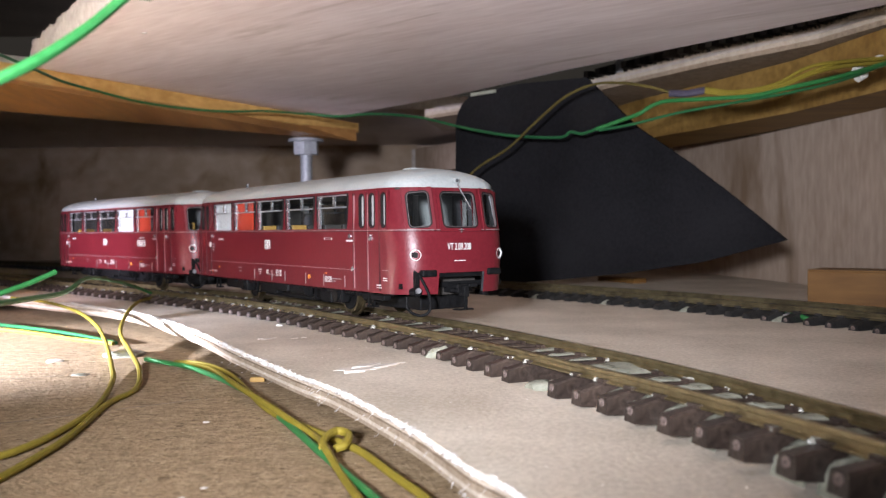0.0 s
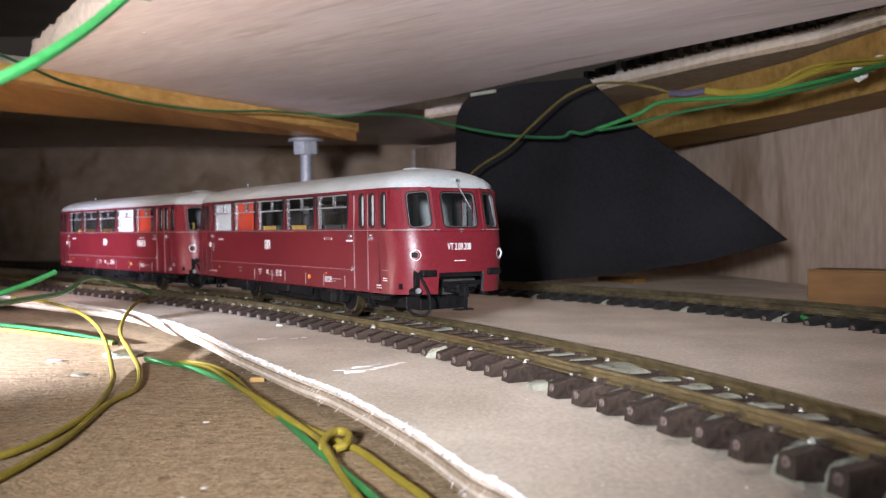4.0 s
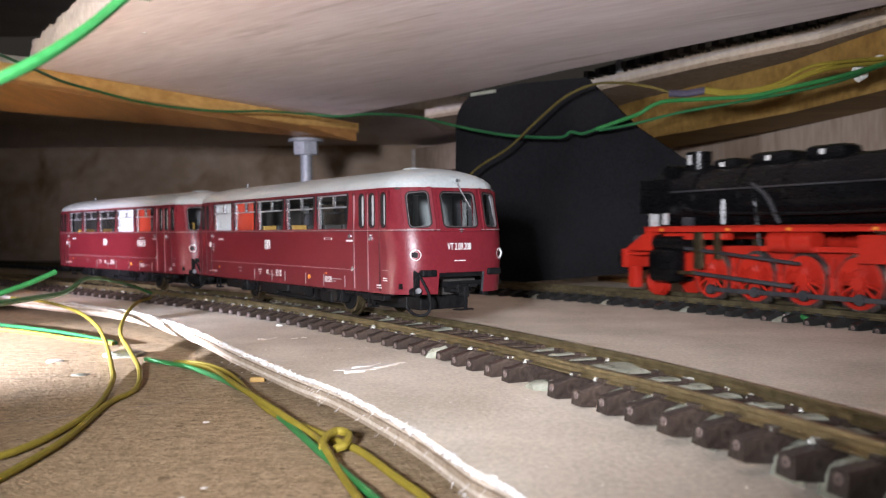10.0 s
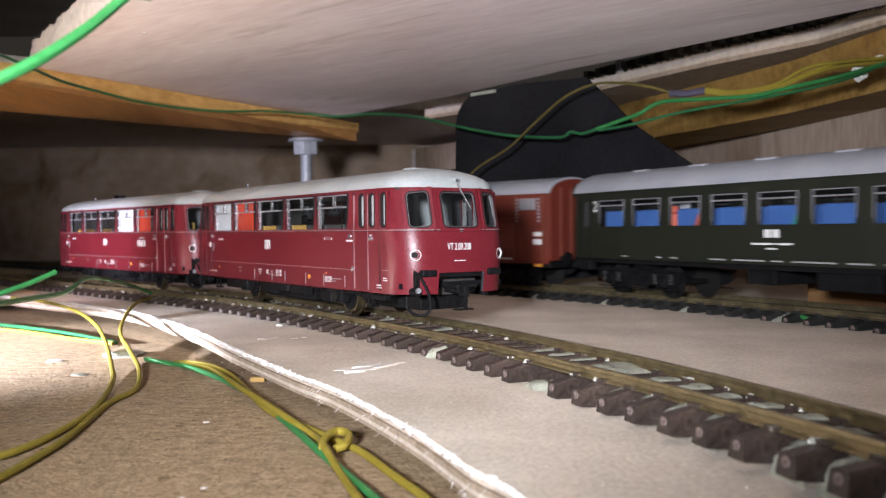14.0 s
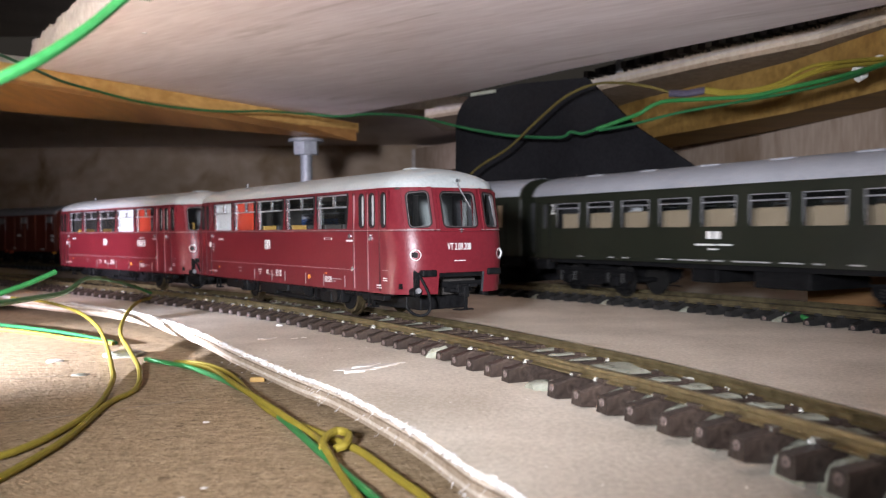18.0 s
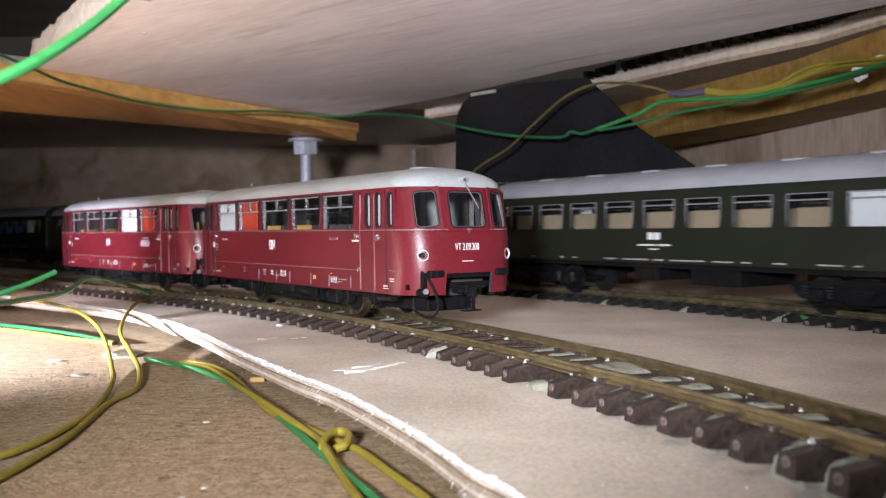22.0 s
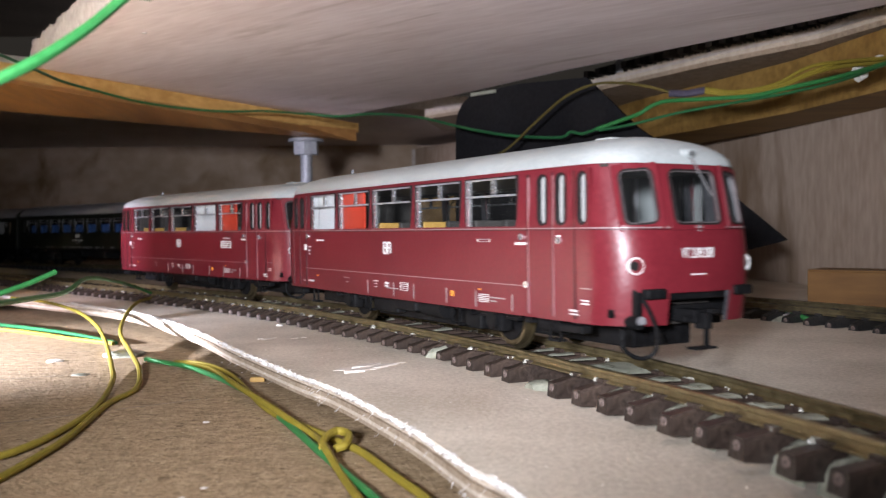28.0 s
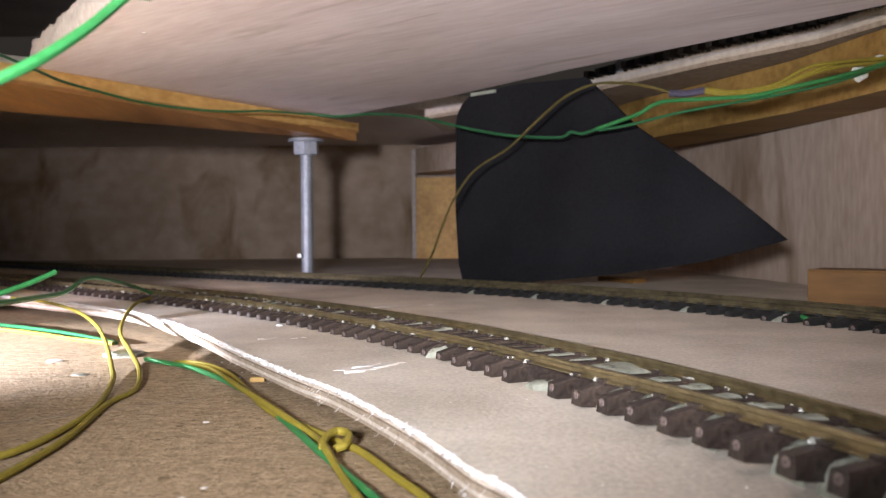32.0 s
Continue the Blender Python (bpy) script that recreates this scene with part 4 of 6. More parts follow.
def insert_x(outline, xs):
    """Adds vertices on the long sides at the given x."""
    out = []
    for k, p in enumerate(outline):
        q = outline[(k + 1) % len(outline)]
        out.append(p)
        if abs(p[1] - q[1]) < 1e-6 and abs(p[0] - q[0]) > 2:
            cut = sorted([x for x in xs if min(p[0], q[0]) + 0.02 < x < max(p[0], q[0]) - 0.02], reverse=q[0] < p[0])
            out += [(x, p[1]) for x in cut]
    return out


def frame_bm(x0, x1, z0, z1, y, w, d):
    """A window frame ring on the side at y."""
    s = 1 if y > 0 else -1
    ya, yb = sorted((y, y + s * d))
    return boxes((x0 - w, x0, ya, yb, z0 - w, z1 + w), (x1, x1 + w, ya, yb, z0 - w, z1 + w), (x0, x1, ya, yb, z0 - w, z0), (x0, x1, ya, yb, z1, z1 + w))


def roof_bm(outline, z0, rise, hx, hy, steps=7, over=0.0, flat=0.75):
    """A domed roof over an outline."""
    bm, rings = bmesh.new(), []
    for i in range(steps + 1):
        a = math.pi / 2 * i / steps
        k = math.cos(a)
        ring = []
        for x, y in outline:
            yy = (y + math.copysign(over, y)) * k
            xx = math.copysign(max(abs(x) + over - (1 - k) * hy * flat, 0), x)
            ring.append(bm.verts.new((xx, yy, z0 + rise * math.sin(a))))
        rings.append(ring)
    n = len(outline)
    for a, b in zip(rings[:-1], rings[1:]):
        for k in range(n):
            j = (k + 1) % n
            try:
                bm.faces.new((a[k], a[j], b[j], b[k]))
            except ValueError:
                pass
    bm.faces.new(rings[0][::-1])
    bmesh.ops.remove_doubles(bm, verts=bm.verts, dist=0.004)
    return bm


WINX = [(-4.6, -3.15), (-2.95, -1.36), (-1.16, 0.53), (0.73, 2.37), (2.57, 4.12)]  # five side windows
DOORX = [(4.70, 4.98), (5.16, 5.44)]  # narrow panes of the folding front door
REARX = [(-5.65, -5.4), (-5.25, -5.0)]
QUARTER = [(5.68, 5.92)]


def rounded_ring(hw, hh, rim, corner, depth, outer=0.03):
    """A flat ring round an opening with rounded corners, in the plane of y and z."""
    bm, loops = bmesh.new(), []
    for x, grow, c in ((-depth / 2, 0.0, corner), (depth / 2, 0.0, corner), (depth / 2, rim, outer), (-depth / 2, rim, outer)):
        w, h = hw + grow, hh + grow
        ring = []
        for sy, sz, a0 in ((1, 1, 0), (-1, 1, 90), (-1, -1, 180), (1, -1, 270)):
            for k in range(6):
                a = radians(a0 + 18 * k)
                ring.append(bm.verts.new((x, sy * (w - c) + c * math.cos(a), sz * (h - c) + c * math.sin(a))))
        loops.append(ring)
    for p, q in zip(loops, loops[1:] + loops[:1]):
        for k in range(24):
            bm.faces.new((p[k], p[(k + 1) % 24], q[(k + 1) % 24], q[k]))
    return bm


def railcar(name, label, powered):
    """The four-wheeled red railcar or its trailer."""
    car = thing(name, label, "railcar", "model railcars")
    hx, hy, belt, eave, head = 6.42, 1.525, 2.12, 3.03, 2.945
    base = ring_outline(hx, hy, 0.62, 0.2, 9, (0.72, 0.63, 0.54, 0.0, -0.54, -0.63, -0.72))
    base = insert_x(base, [v for w in WINX + DOORX + REARX + QUARTER for v in w] + [0.6 * k - 5.6 for k in range(20)])

    def prof(x, y, z):
        e = ease(z, (0.6, 1.2, 1.8, belt, eave), (0.02, 0.1, 0.09, 0.02, -0.2)) * max(0, min(1, (abs(x) - 5.2) / 1.0))
        s = ease(z, (0.6, belt, eave), (-0.03, 0.0, -0.07)) * (1 if abs(y) > 1 else 0.5)
        return x + e * (1 if x > 0 else -1), y + s * (1 if y > 0 else -1) * min(1, abs(y) / hy)

    def side_hole(a, b, z0, z1):
        return lambda x, y, z: abs(y) > 1.4 and a < x < b and z0 < z < z1

    def end_hole(ya, yb, z0, z1, front=1):
        return lambda x, y, z: x * front > 5.9 and ya < y < yb and z0 < z < z1

    holes = [side_hole(a, b, belt, head) for a, b in WINX + DOORX + REARX + QUARTER]
    for f in (1, -1):
        holes += [end_hole(-0.54, 0.54, belt, head, f), end_hole(0.72, 1.27, belt, head, f), end_hole(-1.27, -0.72, belt, head, f), end_hole(-0.62, 0.62, 0.5, 1.13, f)]
    zs = [0.66, 0.72, 0.9, 1.13, 1.3, 1.5, 1.7, 1.9, 2.05, belt, 2.2, 2.4, 2.6, 2.8, head, 2.985, eave]
    body = part("body", shell(base, zs, prof, holes), RED, car, "glossy wine-red body shell", True)
    body.data.materials.append(GUNMETAL)
    for face in body.data.polygons:
        n, c = face.normal, face.center
        if (abs(n.y) > 0.6 and n.y * c.y < 0) or (abs(n.x) > 0.6 and n.x * c.x < 0 and abs(c.x) > 5.5 * K):
            face.material_index = 1
    top = [prof(x, y, eave) for x, y in base]
    part("roof", roof_bm(top, eave, 0.5, hx, hy, over=0.025), ROOF, car, "pale grey domed roof", True)
    part("floor_pan", boxes((-6.3, 6.3, -1.4, 1.4, 0.78, 0.9)), BLACK, car)
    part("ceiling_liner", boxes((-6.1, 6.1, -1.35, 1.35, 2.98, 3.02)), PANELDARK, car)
    # trim: belt lines round the body and a lower line along the sides
    for z, h, material in ((2.075, 0.016, REDLINE), (2.052, 0.014, SEAM)):
        bm, rings = bmesh.new(), []
        for zz, out in ((z, -0.02), (z, 0.012), (z + h, 0.012), (z + h, -0.02)):
            rings.append([bm.verts.new((px + math.copysign(out, px) * min(1, max(0, abs(px) - 5.6) / 0.7), py + math.copysign(out, py) * min(1, abs(py) / 1.2), zz)) for px, py in [prof(x, y, zz) for x, y in base]])
        for a, b in zip(rings, rings[1:] + rings[:1]):
            for k in range(len(base)):
                j = (k + 1) % len(base)
                bm.faces.new((a[k], a[j], b[j], b[k]))
        part("belt_line", bm, material, car)
    for y in (-1, 1):
        for z, x0, x1 in ((1.15, -4.9, 4.45), (1.18, 5.75, 6.0)):
            part("trim_line", boxes((x0, x1, *sorted((y * 1.522, y * 1.536)), z, z + 0.014)), REDLINE, car)
        for x in (4.45, 5.095):
            # thin pale line paints the highlight that runs down each door edge
            part("door_edge", boxes((x, x + 0.011, *sorted((y * 1.49, y * 1.532)), 0.72, 2.9)), EDGEGLINT, car, "door edge with its highlight painted pale")
        for x in (4.42, 5.07, 5.6, -4.9, -5.32, -5.75):
            part("door_seam", boxes((x, x + 0.025, *sorted((y * 1.49, y * 1.532)), 0.72, 2.95)), SEAM, car)
        for x, z in ((4.28, 1.95), (4.42, 1.18), (5.25, 1.9), (-4.75, 1.95)):
            bm = rod(bmesh.new(), (x, y * 1.52, z), (x, y * 1.56, z), 0.06, 10)
            part("door_lamp", bm, CHROME, car, "small bright door fitting")
    # side windows: frame, sliding bar, panes
    for y in (-1, 1):
        for a, b in WINX:
            win = part("window_frame", frame_bm(a, b, belt, head, y * 1.475, 0.018, 0.045), RUBBER, car)
            part("window_bar", boxes((a, b, *sorted((y * 1.47, y * 1.505)), 2.625, 2.66), (a, b, *sorted((y * 1.47, y * 1.50)), head - 0.03, head), (b - 0.03, b, *sorted((y * 1.47, y * 1.50)), 2.66, head - 0.03)), ALLOY, win, "grey alloy frame of the sliding top light")
            part("window_divider", boxes(((a + b) / 2 + 0.02, (a + b) / 2 + 0.13, *sorted((y * 1.46, y * 1.50)), 2.66, head - 0.03)), CHROME, win, "bright upright divider")
            part("jamb", boxes((a, a + 0.1, *sorted((y * 1.44, y * 1.468)), belt, head)), CHROME, win, "bright jamb")
            pane = part("pane", boxes((a, b, *sorted((y * 1.425, y * 1.435)), belt, head)), CLEAR, win)
            pane.visible_shadow = False
        for a, b in DOORX + REARX + QUARTER:
            win = part("narrow_window", rounded_ring((b - a) / 2 - 0.035, 0.375, 0.03, 0.1, 0.07, 0.12), RUBBER, car, "black rubber seal with round ends", True)
            win.matrix_basis = pose((a + b) / 2 * K, y * 1.5 * K, 2.53 * K, 0, 0, 90)
            part("surround", rounded_ring((b - a) / 2 - 0.012, 0.4, 0.05, 0.12, 0.05), RED, win, "", True)
            # diffuse pale strips paint the upright reflections in the narrow panes
            part("jamb", boxes((a + 0.02, a + 0.11, *sorted((y * 1.45, y * 1.465)), belt, head), (a + 0.15, a + 0.19, *sorted((y * 1.44, y * 1.455)), belt, head)), DIMPRINT, car, "silvery inner frame, its reflection painted as pale strips")
            pane = part("pane", boxes((a, b, *sorted((y * 1.43, y * 1.44)), belt, head)), CLEAR, car)
            pane.visible_shadow = False
    # ends: three panes, headlamps, coupling, buffers, hose
    for f in (1, -1):
        for ya, yb in ((-0.47, 0.47), (0.725, 1.235), (-1.235, -0.725)):
            ym = (ya + yb) / 2
            xo = 6.395 if abs(ym) > 0.6 else 6.55
            turn = -math.copysign(23, ym) if abs(ym) > 0.6 else 0
            m = pose(xo * f * K, ym * f * K, 2.53 * K, 0, -12.5 * 1, 0 if f > 0 else 180) @ pose(0, 0, 0, 0, 0, -turn)
            w2 = (yb - ya) / 2
            fr = part("end_window", rounded_ring(w2 - 0.01, 0.395, 0.03, 0.1, 0.06, 0.13), RUBBER, car, "black rubber seal with rounded corners", True)
            fr.matrix_basis = m
            pane = part("pane", boxes((-0.03, -0.02, -w2, w2, -0.4, 0.4)), CLEAR, fr)
            pane.visible_shadow = False
            part("inner_rim", rounded_ring(w2 - 0.022, 0.383, 0.012, 0.09, 0.05), GREYTRIM, fr, "grey inner rim", True)
            part("surround", rounded_ring(w2 + 0.018, 0.423, 0.075, 0.13, 0.03), RED, fr, "", True)
        for y in (-1.146, 1.146):
            x = 6.575
            p, q = Vector((f * (x - 0.06), y, 1.53)), Vector((f * 0.93, math.copysign(0.36, y), 0))
            side = q.cross(Vector((0, 0, 1))).normalized()
            bm = bmesh.new()
            loops = []
            for r, d in ((0.128, -0.16), (0.128, 0.03), (0.121, 0.042), (0.108, 0.042), (0.102, -0.02)):
                loops.append([bm.verts.new(p + q * d + side * r * math.cos(w) + Vector((0, 0, r * math.sin(w)))) for w in [2 * math.pi * k / 22 for k in range(22)]])
            for a, b in zip(loops[:-1], loops[1:]):
                for k in range(22):
                    bm.faces.new((a[k], a[(k + 1) % 22], b[(k + 1) % 22], b[k]))
            lamp_rim = part("headlamp", bm, PRINT, car, "headlamp with bright grey rim", True)
            part("lens", rod(bmesh.new(), p - q * 0.02, p + q * 0.035, 0.104, 18, 0.06), RUBBER, lamp_rim, "dark headlamp lens", True)
            part("marker_lamp", rod(bmesh.new(), (f * 6.2, y * 0.97, 1.78), (f * 6.5, y * 0.97, 1.78), 0.06, 12), RED, car)
            part("buffer", boxes(*[(*sorted((f * 6.3, f * 6.72)), *sorted((y * 0.62, y * 0.95)), 1.05, 1.2)], bevel=0.03), BLACK, car, "black rubber buffer")
        part("coupling_recess", boxes((*sorted((f * 6.05, f * 6.15)), -0.75, 0.75, 0.6, 1.15)), PANELDARK, car)
        part("bumper_beam", boxes((*sorted((f * 6.35, f * 6.62)), -0.6, 0.6, 1.02, 1.16), bevel=0.02), BLACK, car)
        cp = part("coupler", boxes((*sorted((f * 5.8, f * 6.7)), -0.14, 0.14, 0.66, 0.86), (*sorted((f * 6.6, f * 6.84)), -0.06, 0.08, 0.58, 0.82), (*sorted((f * 6.6, f * 6.66)), -0.3, 0.3, 0.68, 0.76), (*sorted((f * 6.5, f * 6.7)), 0.18, 0.42, 0.78, 0.86), bevel=0.02), BLACK, car, "dark metal coupler head")
        part("hook", boxes((*sorted((f * 6.76, f * 6.8)), -0.03, 0.05, 0.28, 0.6), (*sorted((f * 6.6, f * 6.8)), -0.22, 0.22, 0.28, 0.31)), BLACK, cp)
        pts = [(f * 6.5, -1.18 * f, 1.18), (f * 6.62, -1.06 * f, 1.0), (f * 6.66, -0.86 * f, 0.55), (f * 6.6, -0.88 * f, 0.26), (f * 6.5, -1.08 * f, 0.2), (f * 6.42, -1.3 * f, 0.36), (f * 6.42, -1.32 * f, 0.62)]
        part("air_hose", tube(bmesh.new(), spline(pts, 6), 0.032), BLACK, car, "dark looped air hose", True)
        part("socket", rod(bmesh.new(), (f * 6.4, -1.16 * f, 0.72), (f * 6.62, -1.16 * f, 0.72), 0.1, 12), BLACK, car, "round black socket", True)
        part("socket_cap", rod(bmesh.new(), (f * 6.6, -1.16 * f, 0.74), (f * 6.68, -1.17 * f, 0.76), 0.062, 12), ALLOY, car, "", True)
        part("socket_stem", boxes((*sorted((f * 6.5, f * 6.62)), *sorted((-1.2 * f, -1.12 * f)), 0.8, 1.15)), BLACK, car)
        for y in (-1.4, 1.4):
            part("skirt_step", boxes((*sorted((f * 5.2, f * 5.75)), y - 0.1, y + 0.1, 0.5, 0.62), bevel=0.02), BLACK, car)
        crown = part("roof_lamp", rod(bmesh.new(), (f * 6.25, 0.0, 3.22), (f * 6.5, 0.0, 3.19), 0.066, 16), ROOF, car, "round grey roof lamp", True)
        part("lens", rod(bmesh.new(), (f * 6.49, 0.0, 3.191), (f * 6.51, 0.0, 3.189), 0.04, 12), GUNMETAL, crown)
        part("wiper", rod(bmesh.new(), (f * 6.5, 0.0, 3.12), (f * 6.62, 0.3 * f, 2.55), 0.016, 6), CHROME, car, "thin wiper arm")
    # running gear
    for x in (-3.0, 3.0):
        wheelset(car, x, 0.45)
        for y in (-1, 1):
            gear = part("axle_box", boxes((x - 0.22, x + 0.22, *sorted((y * 0.95, y * 1.2)), 0.28, 0.66), bevel=0.04), BLACK, car, "", True)
            bm = rod(bmesh.new(), (x, y * 1.15, 0.46), (x, y * 1.27, 0.46), 0.15, 12)
            part("cap", bm, BLACK, gear)
            bm = bmesh.new()
            for k in range(4):
                box(bm, x - 0.95 + 0.12 * k, x + 0.95 - 0.12 * k, *sorted((y * 0.98, y * 1.12)), 0.70 - 0.05 * (k + 1), 0.745 - 0.05 * (k + 1))
            part("leaf_spring", bm, BLACK, gear)
            part("spring_hanger", boxes((x - 1.0, x - 0.85, *sorted((y * 0.95, y * 1.15)), 0.5, 0.85), (x + 0.85, x + 1.0, *sorted((y * 0.95, y * 1.15)), 0.5, 0.85)), BLACK, gear)
    part("engine_tray", boxes((-2.1, 2.1, -0.9, 0.9, 0.2, 0.8), bevel=0.04), BLACK, car)
    for y in (-1, 1):
        part("side_box", boxes((-1.9, -0.75, *sorted((y * 0.9, y * 1.15)), 0.3, 0.8), bevel=0.04), BLACK, car)
        part("battery_box", boxes((-0.6, 0.3, *sorted((y * 0.9, y * 1.3)), 0.42, 0.75), bevel=0.04), BLACK, car)
        for x in (-4.9, -1.95, 1.75, 4.75):
            part("step_iron", boxes((x, x + 0.3, *sorted((y * 1.2, y * 1.36)), 0.3, 0.34), (x, x + 0.03, *sorted((y * 1.3, y * 1.34)), 0.3, 0.8), (x + 0.27, x + 0.3, *sorted((y * 1.3, y * 1.34)), 0.3, 0.8)), BLACK, car)
        part("brake_cylinder", rod(bmesh.new(), (4.35, y * 1.1, 0.55), (4.9, y * 1.1, 0.55), 0.16, 12), BLACK, car, "", True)
    part("chassis", boxes((-5.9, 5.9, -0.62, 0.62, 0.24, 0.8), (-5.4, 5.4, -1.0, 1.0, 0.55, 0.8), bevel=0.03), BLACK, car, "black running frame")
    part("side_tank", rod(bmesh.new(), (0.5, -1.12, 0.55), (1.3, -1.12, 0.55), 0.2, 14), BLACK, car, "", True)
    part("underframe_pipe", rod(bmesh.new(), (-2.0, -1.25, 0.62), (2.2, -1.25, 0.62), 0.035, 6), BLACK, car)
    # inside: seats, partitions, coloured panels behind the glass
    for x in [-4.2 + 0.95 * k for k in range(9)]:
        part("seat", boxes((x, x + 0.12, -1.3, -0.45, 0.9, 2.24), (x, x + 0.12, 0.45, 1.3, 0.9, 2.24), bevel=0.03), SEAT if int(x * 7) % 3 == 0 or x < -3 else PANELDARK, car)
    for f in (1, -1):
        # front partition is paled to imitate reflection in the nose glass, rear one stays dark
        part("partition", boxes((*sorted((f * 4.3, f * 4.36)), -1.4, -0.36, 0.9, 2.95), (*sorted((f * 4.3, f * 4.36)), 0.36, 1.4, 0.9, 2.95)), ROOF if f > 0 else PANELDARK, car, "cab partition paled for the reflection in the nose glass" if f > 0 else "dark cab partition")
        part("cab_door", boxes((*sorted((f * 4.24, f * 4.3)), -0.36, 0.36, 0.9, 2.95)), ALLOY if f > 0 else PANELDARK, car)
        part("cab_post", boxes((*sorted((f * 4.36, f * 4.4)), -0.62, -0.5, 0.9, 2.95), (*sorted((f * 4.36, f * 4.4)), 0.2, 0.34, 0.9, 2.95), (*sorted((f * 4.36, f * 4.4)), 0.8, 0.9, 0.9, 2.95)), PANELWHITE, car, "pale door post")
        part("cab_lining", boxes((*sorted((f * 4.4, f * 5.9)), 1.36, 1.39, 0.9, 2.1), (*sorted((f * 4.4, f * 5.9)), -1.39, -1.36, 0.9, 2.1)), TAN, car)
        part("desk", boxes((*sorted((f * 5.85, f * 6.15)), -1.1, 1.1, 1.5, 2.12), bevel=0.04), PANELDARK, car)
    part("driver_seat", boxes((5.2, 5.6, -1.15, -0.6, 1.4, 2.42), bevel=0.05), SEAT, car, "ochre driver's seat")
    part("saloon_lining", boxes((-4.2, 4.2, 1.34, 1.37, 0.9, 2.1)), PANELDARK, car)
    wx, rx = (WINX[0], WINX[1]) if powered else (WINX[3], WINX[4])
    part("white_panel", boxes((wx[0] - 0.03, wx[1] + 0.03, -1.40, -1.36, 0.9, 2.95)), PANELWHITE, car, "white compartment panel behind the glass")
    part("red_panel", boxes((rx[0] - 0.05, rx[0] + (1.1 if powered else 0.95), -1.38, -1.34, 0.9, 2.95)), PANELRED, car, "orange-red panel behind the glass")
    part("roof_vent", boxes((4.6, 5.0, -0.25, 0.25, 3.5, 3.57), bevel=0.03), ROOF, car)
    part("exhaust", rod(bmesh.new(), (-4.3, -0.5, 3.4), (-4.3, -0.5, 3.6), 0.045, 8), GUNMETAL, car)
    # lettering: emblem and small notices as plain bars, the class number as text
    for y in (-1, 1):
        ya, yb = sorted((y * 1.525, y * 1.537))

        def bar(x0, x1, z0, z1, material=PRINT, nm="notice"):
            part(nm, boxes((x0, x1, ya, yb, z0, z1)), material, car)
        [bar(x, x + 0.035, 1.58, 1.84, nm="emblem") for x in (-0.64, -0.45)], [bar(x, x + 0.1, z, z + 0.035, nm="emblem") for x in (-0.605, -0.415) for z in (1.805, 1.695)]
        bar(-0.605, -0.505, 1.58, 1.615, nm="emblem"), [bar(x, x + 0.03, 1.6, 1.81, nm="emblem") for x in (-0.515, -0.33)]
        [bar(2.98, 3.36, z, z + 0.012, DIMPRINT) for z in (1.86, 1.9)], bar(2.98, 2.99, 1.86, 1.91), bar(3.35, 3.36, 1.86, 1.91), bar(-4.2, -3.8, 1.83, 1.87), bar(4.1, 4.4, 1.82, 1.86)
        [bar(0.1, 0.42, z, z + 0.012) for z in (0.86, 0.9, 0.94, 0.98, 1.01)], bar(0.1, 0.112, 0.86, 1.02), bar(0.408, 0.42, 0.86, 1.02), bar(-0.5, 0.0, 0.87, 0.89, DIMPRINT)
        bar(-0.56, -0.42, 0.9, 0.93), bar(-0.56, -0.42, 0.95, 1.0), bar(-1.1, -0.9, 0.99, 1.01), bar(-1.08, -0.93, 0.93, 0.945), bar(-1.06, -0.95, 0.87, 0.885)
        bar(-2.6, -2.35, 1.0, 1.02, DIMPRINT), bar(-2.5, -2.4, 0.9, 0.93, DIMPRINT), bar(-5.05, -4.9, 0.83, 0.85), bar(-4.72, -4.6, 0.83, 0.86, ORANGE), bar(-4.2, -4.1, 0.98, 1.01, ORANGE)
        bar(-4.75, -4.55, 1.68, 1.7), bar(-4.7, -4.62, 1.58, 1.61), bar(-4.7, -4.62, 1.5, 1.53)
        [bar(x, x + 0.03, 0.86, 0.94, ORANGE) for x in (2.06, 2.14)], bar(2.06, 2.17, 0.94, 0.96, ORANGE), bar(3.0, 3.08, 1.02, 1.045, ORANGE), [bar(3.0, 3.32, z, z + 0.014) for z in (0.82, 0.85, 0.88, 0.91, 0.94)], bar(3.36, 3.8, 0.9, 0.92, DIMPRINT), bar(3.36, 3.55, 0.84, 0.86, DIMPRINT)
        bar(5.78, 5.95, 0.95, 0.97), bar(5.78, 5.95, 1.0, 1.02), bar(5.5, 5.72, 0.78, 0.8), bar(5.5, 5.68, 0.83, 0.86), bar(-4.75, -4.4, 0.83, 0.87), bar(-5.0, -4.85, 1.6, 1.75), bar(5.2, 5.28, 1.86, 1.98)
        for x in (0.65, 1.9, 2.9, 4.0, -1.4, -0.2):
            part("panel_mark", boxes((x, x + 0.025, ya, yb, 0.72, 1.0)), REDLINE, car)
        if not powered:
            [bar(2.75, 3.45, 1.58 + 0.06 * k, 1.61 + 0.06 * k) for k in range(4)], [bar(x, x + 0.03, 1.58, 1.8) for x in (2.75, 2.92, 3.1, 3.42)], bar(2.9, 3.25, 1.86, 1.885)
    if powered:
        text("VT 2.09.208", 0.22, PRINT, car, pose(6.725 * K, -0.105 * K, 1.7 * K, 90, 0, 90) @ Matrix.Diagonal((0.6, 1, 1, 1)), "number_lettering")
        part("notice", boxes((6.70, 6.73, -0.23, 0.06, 1.383, 1.4)), PRINT, car)
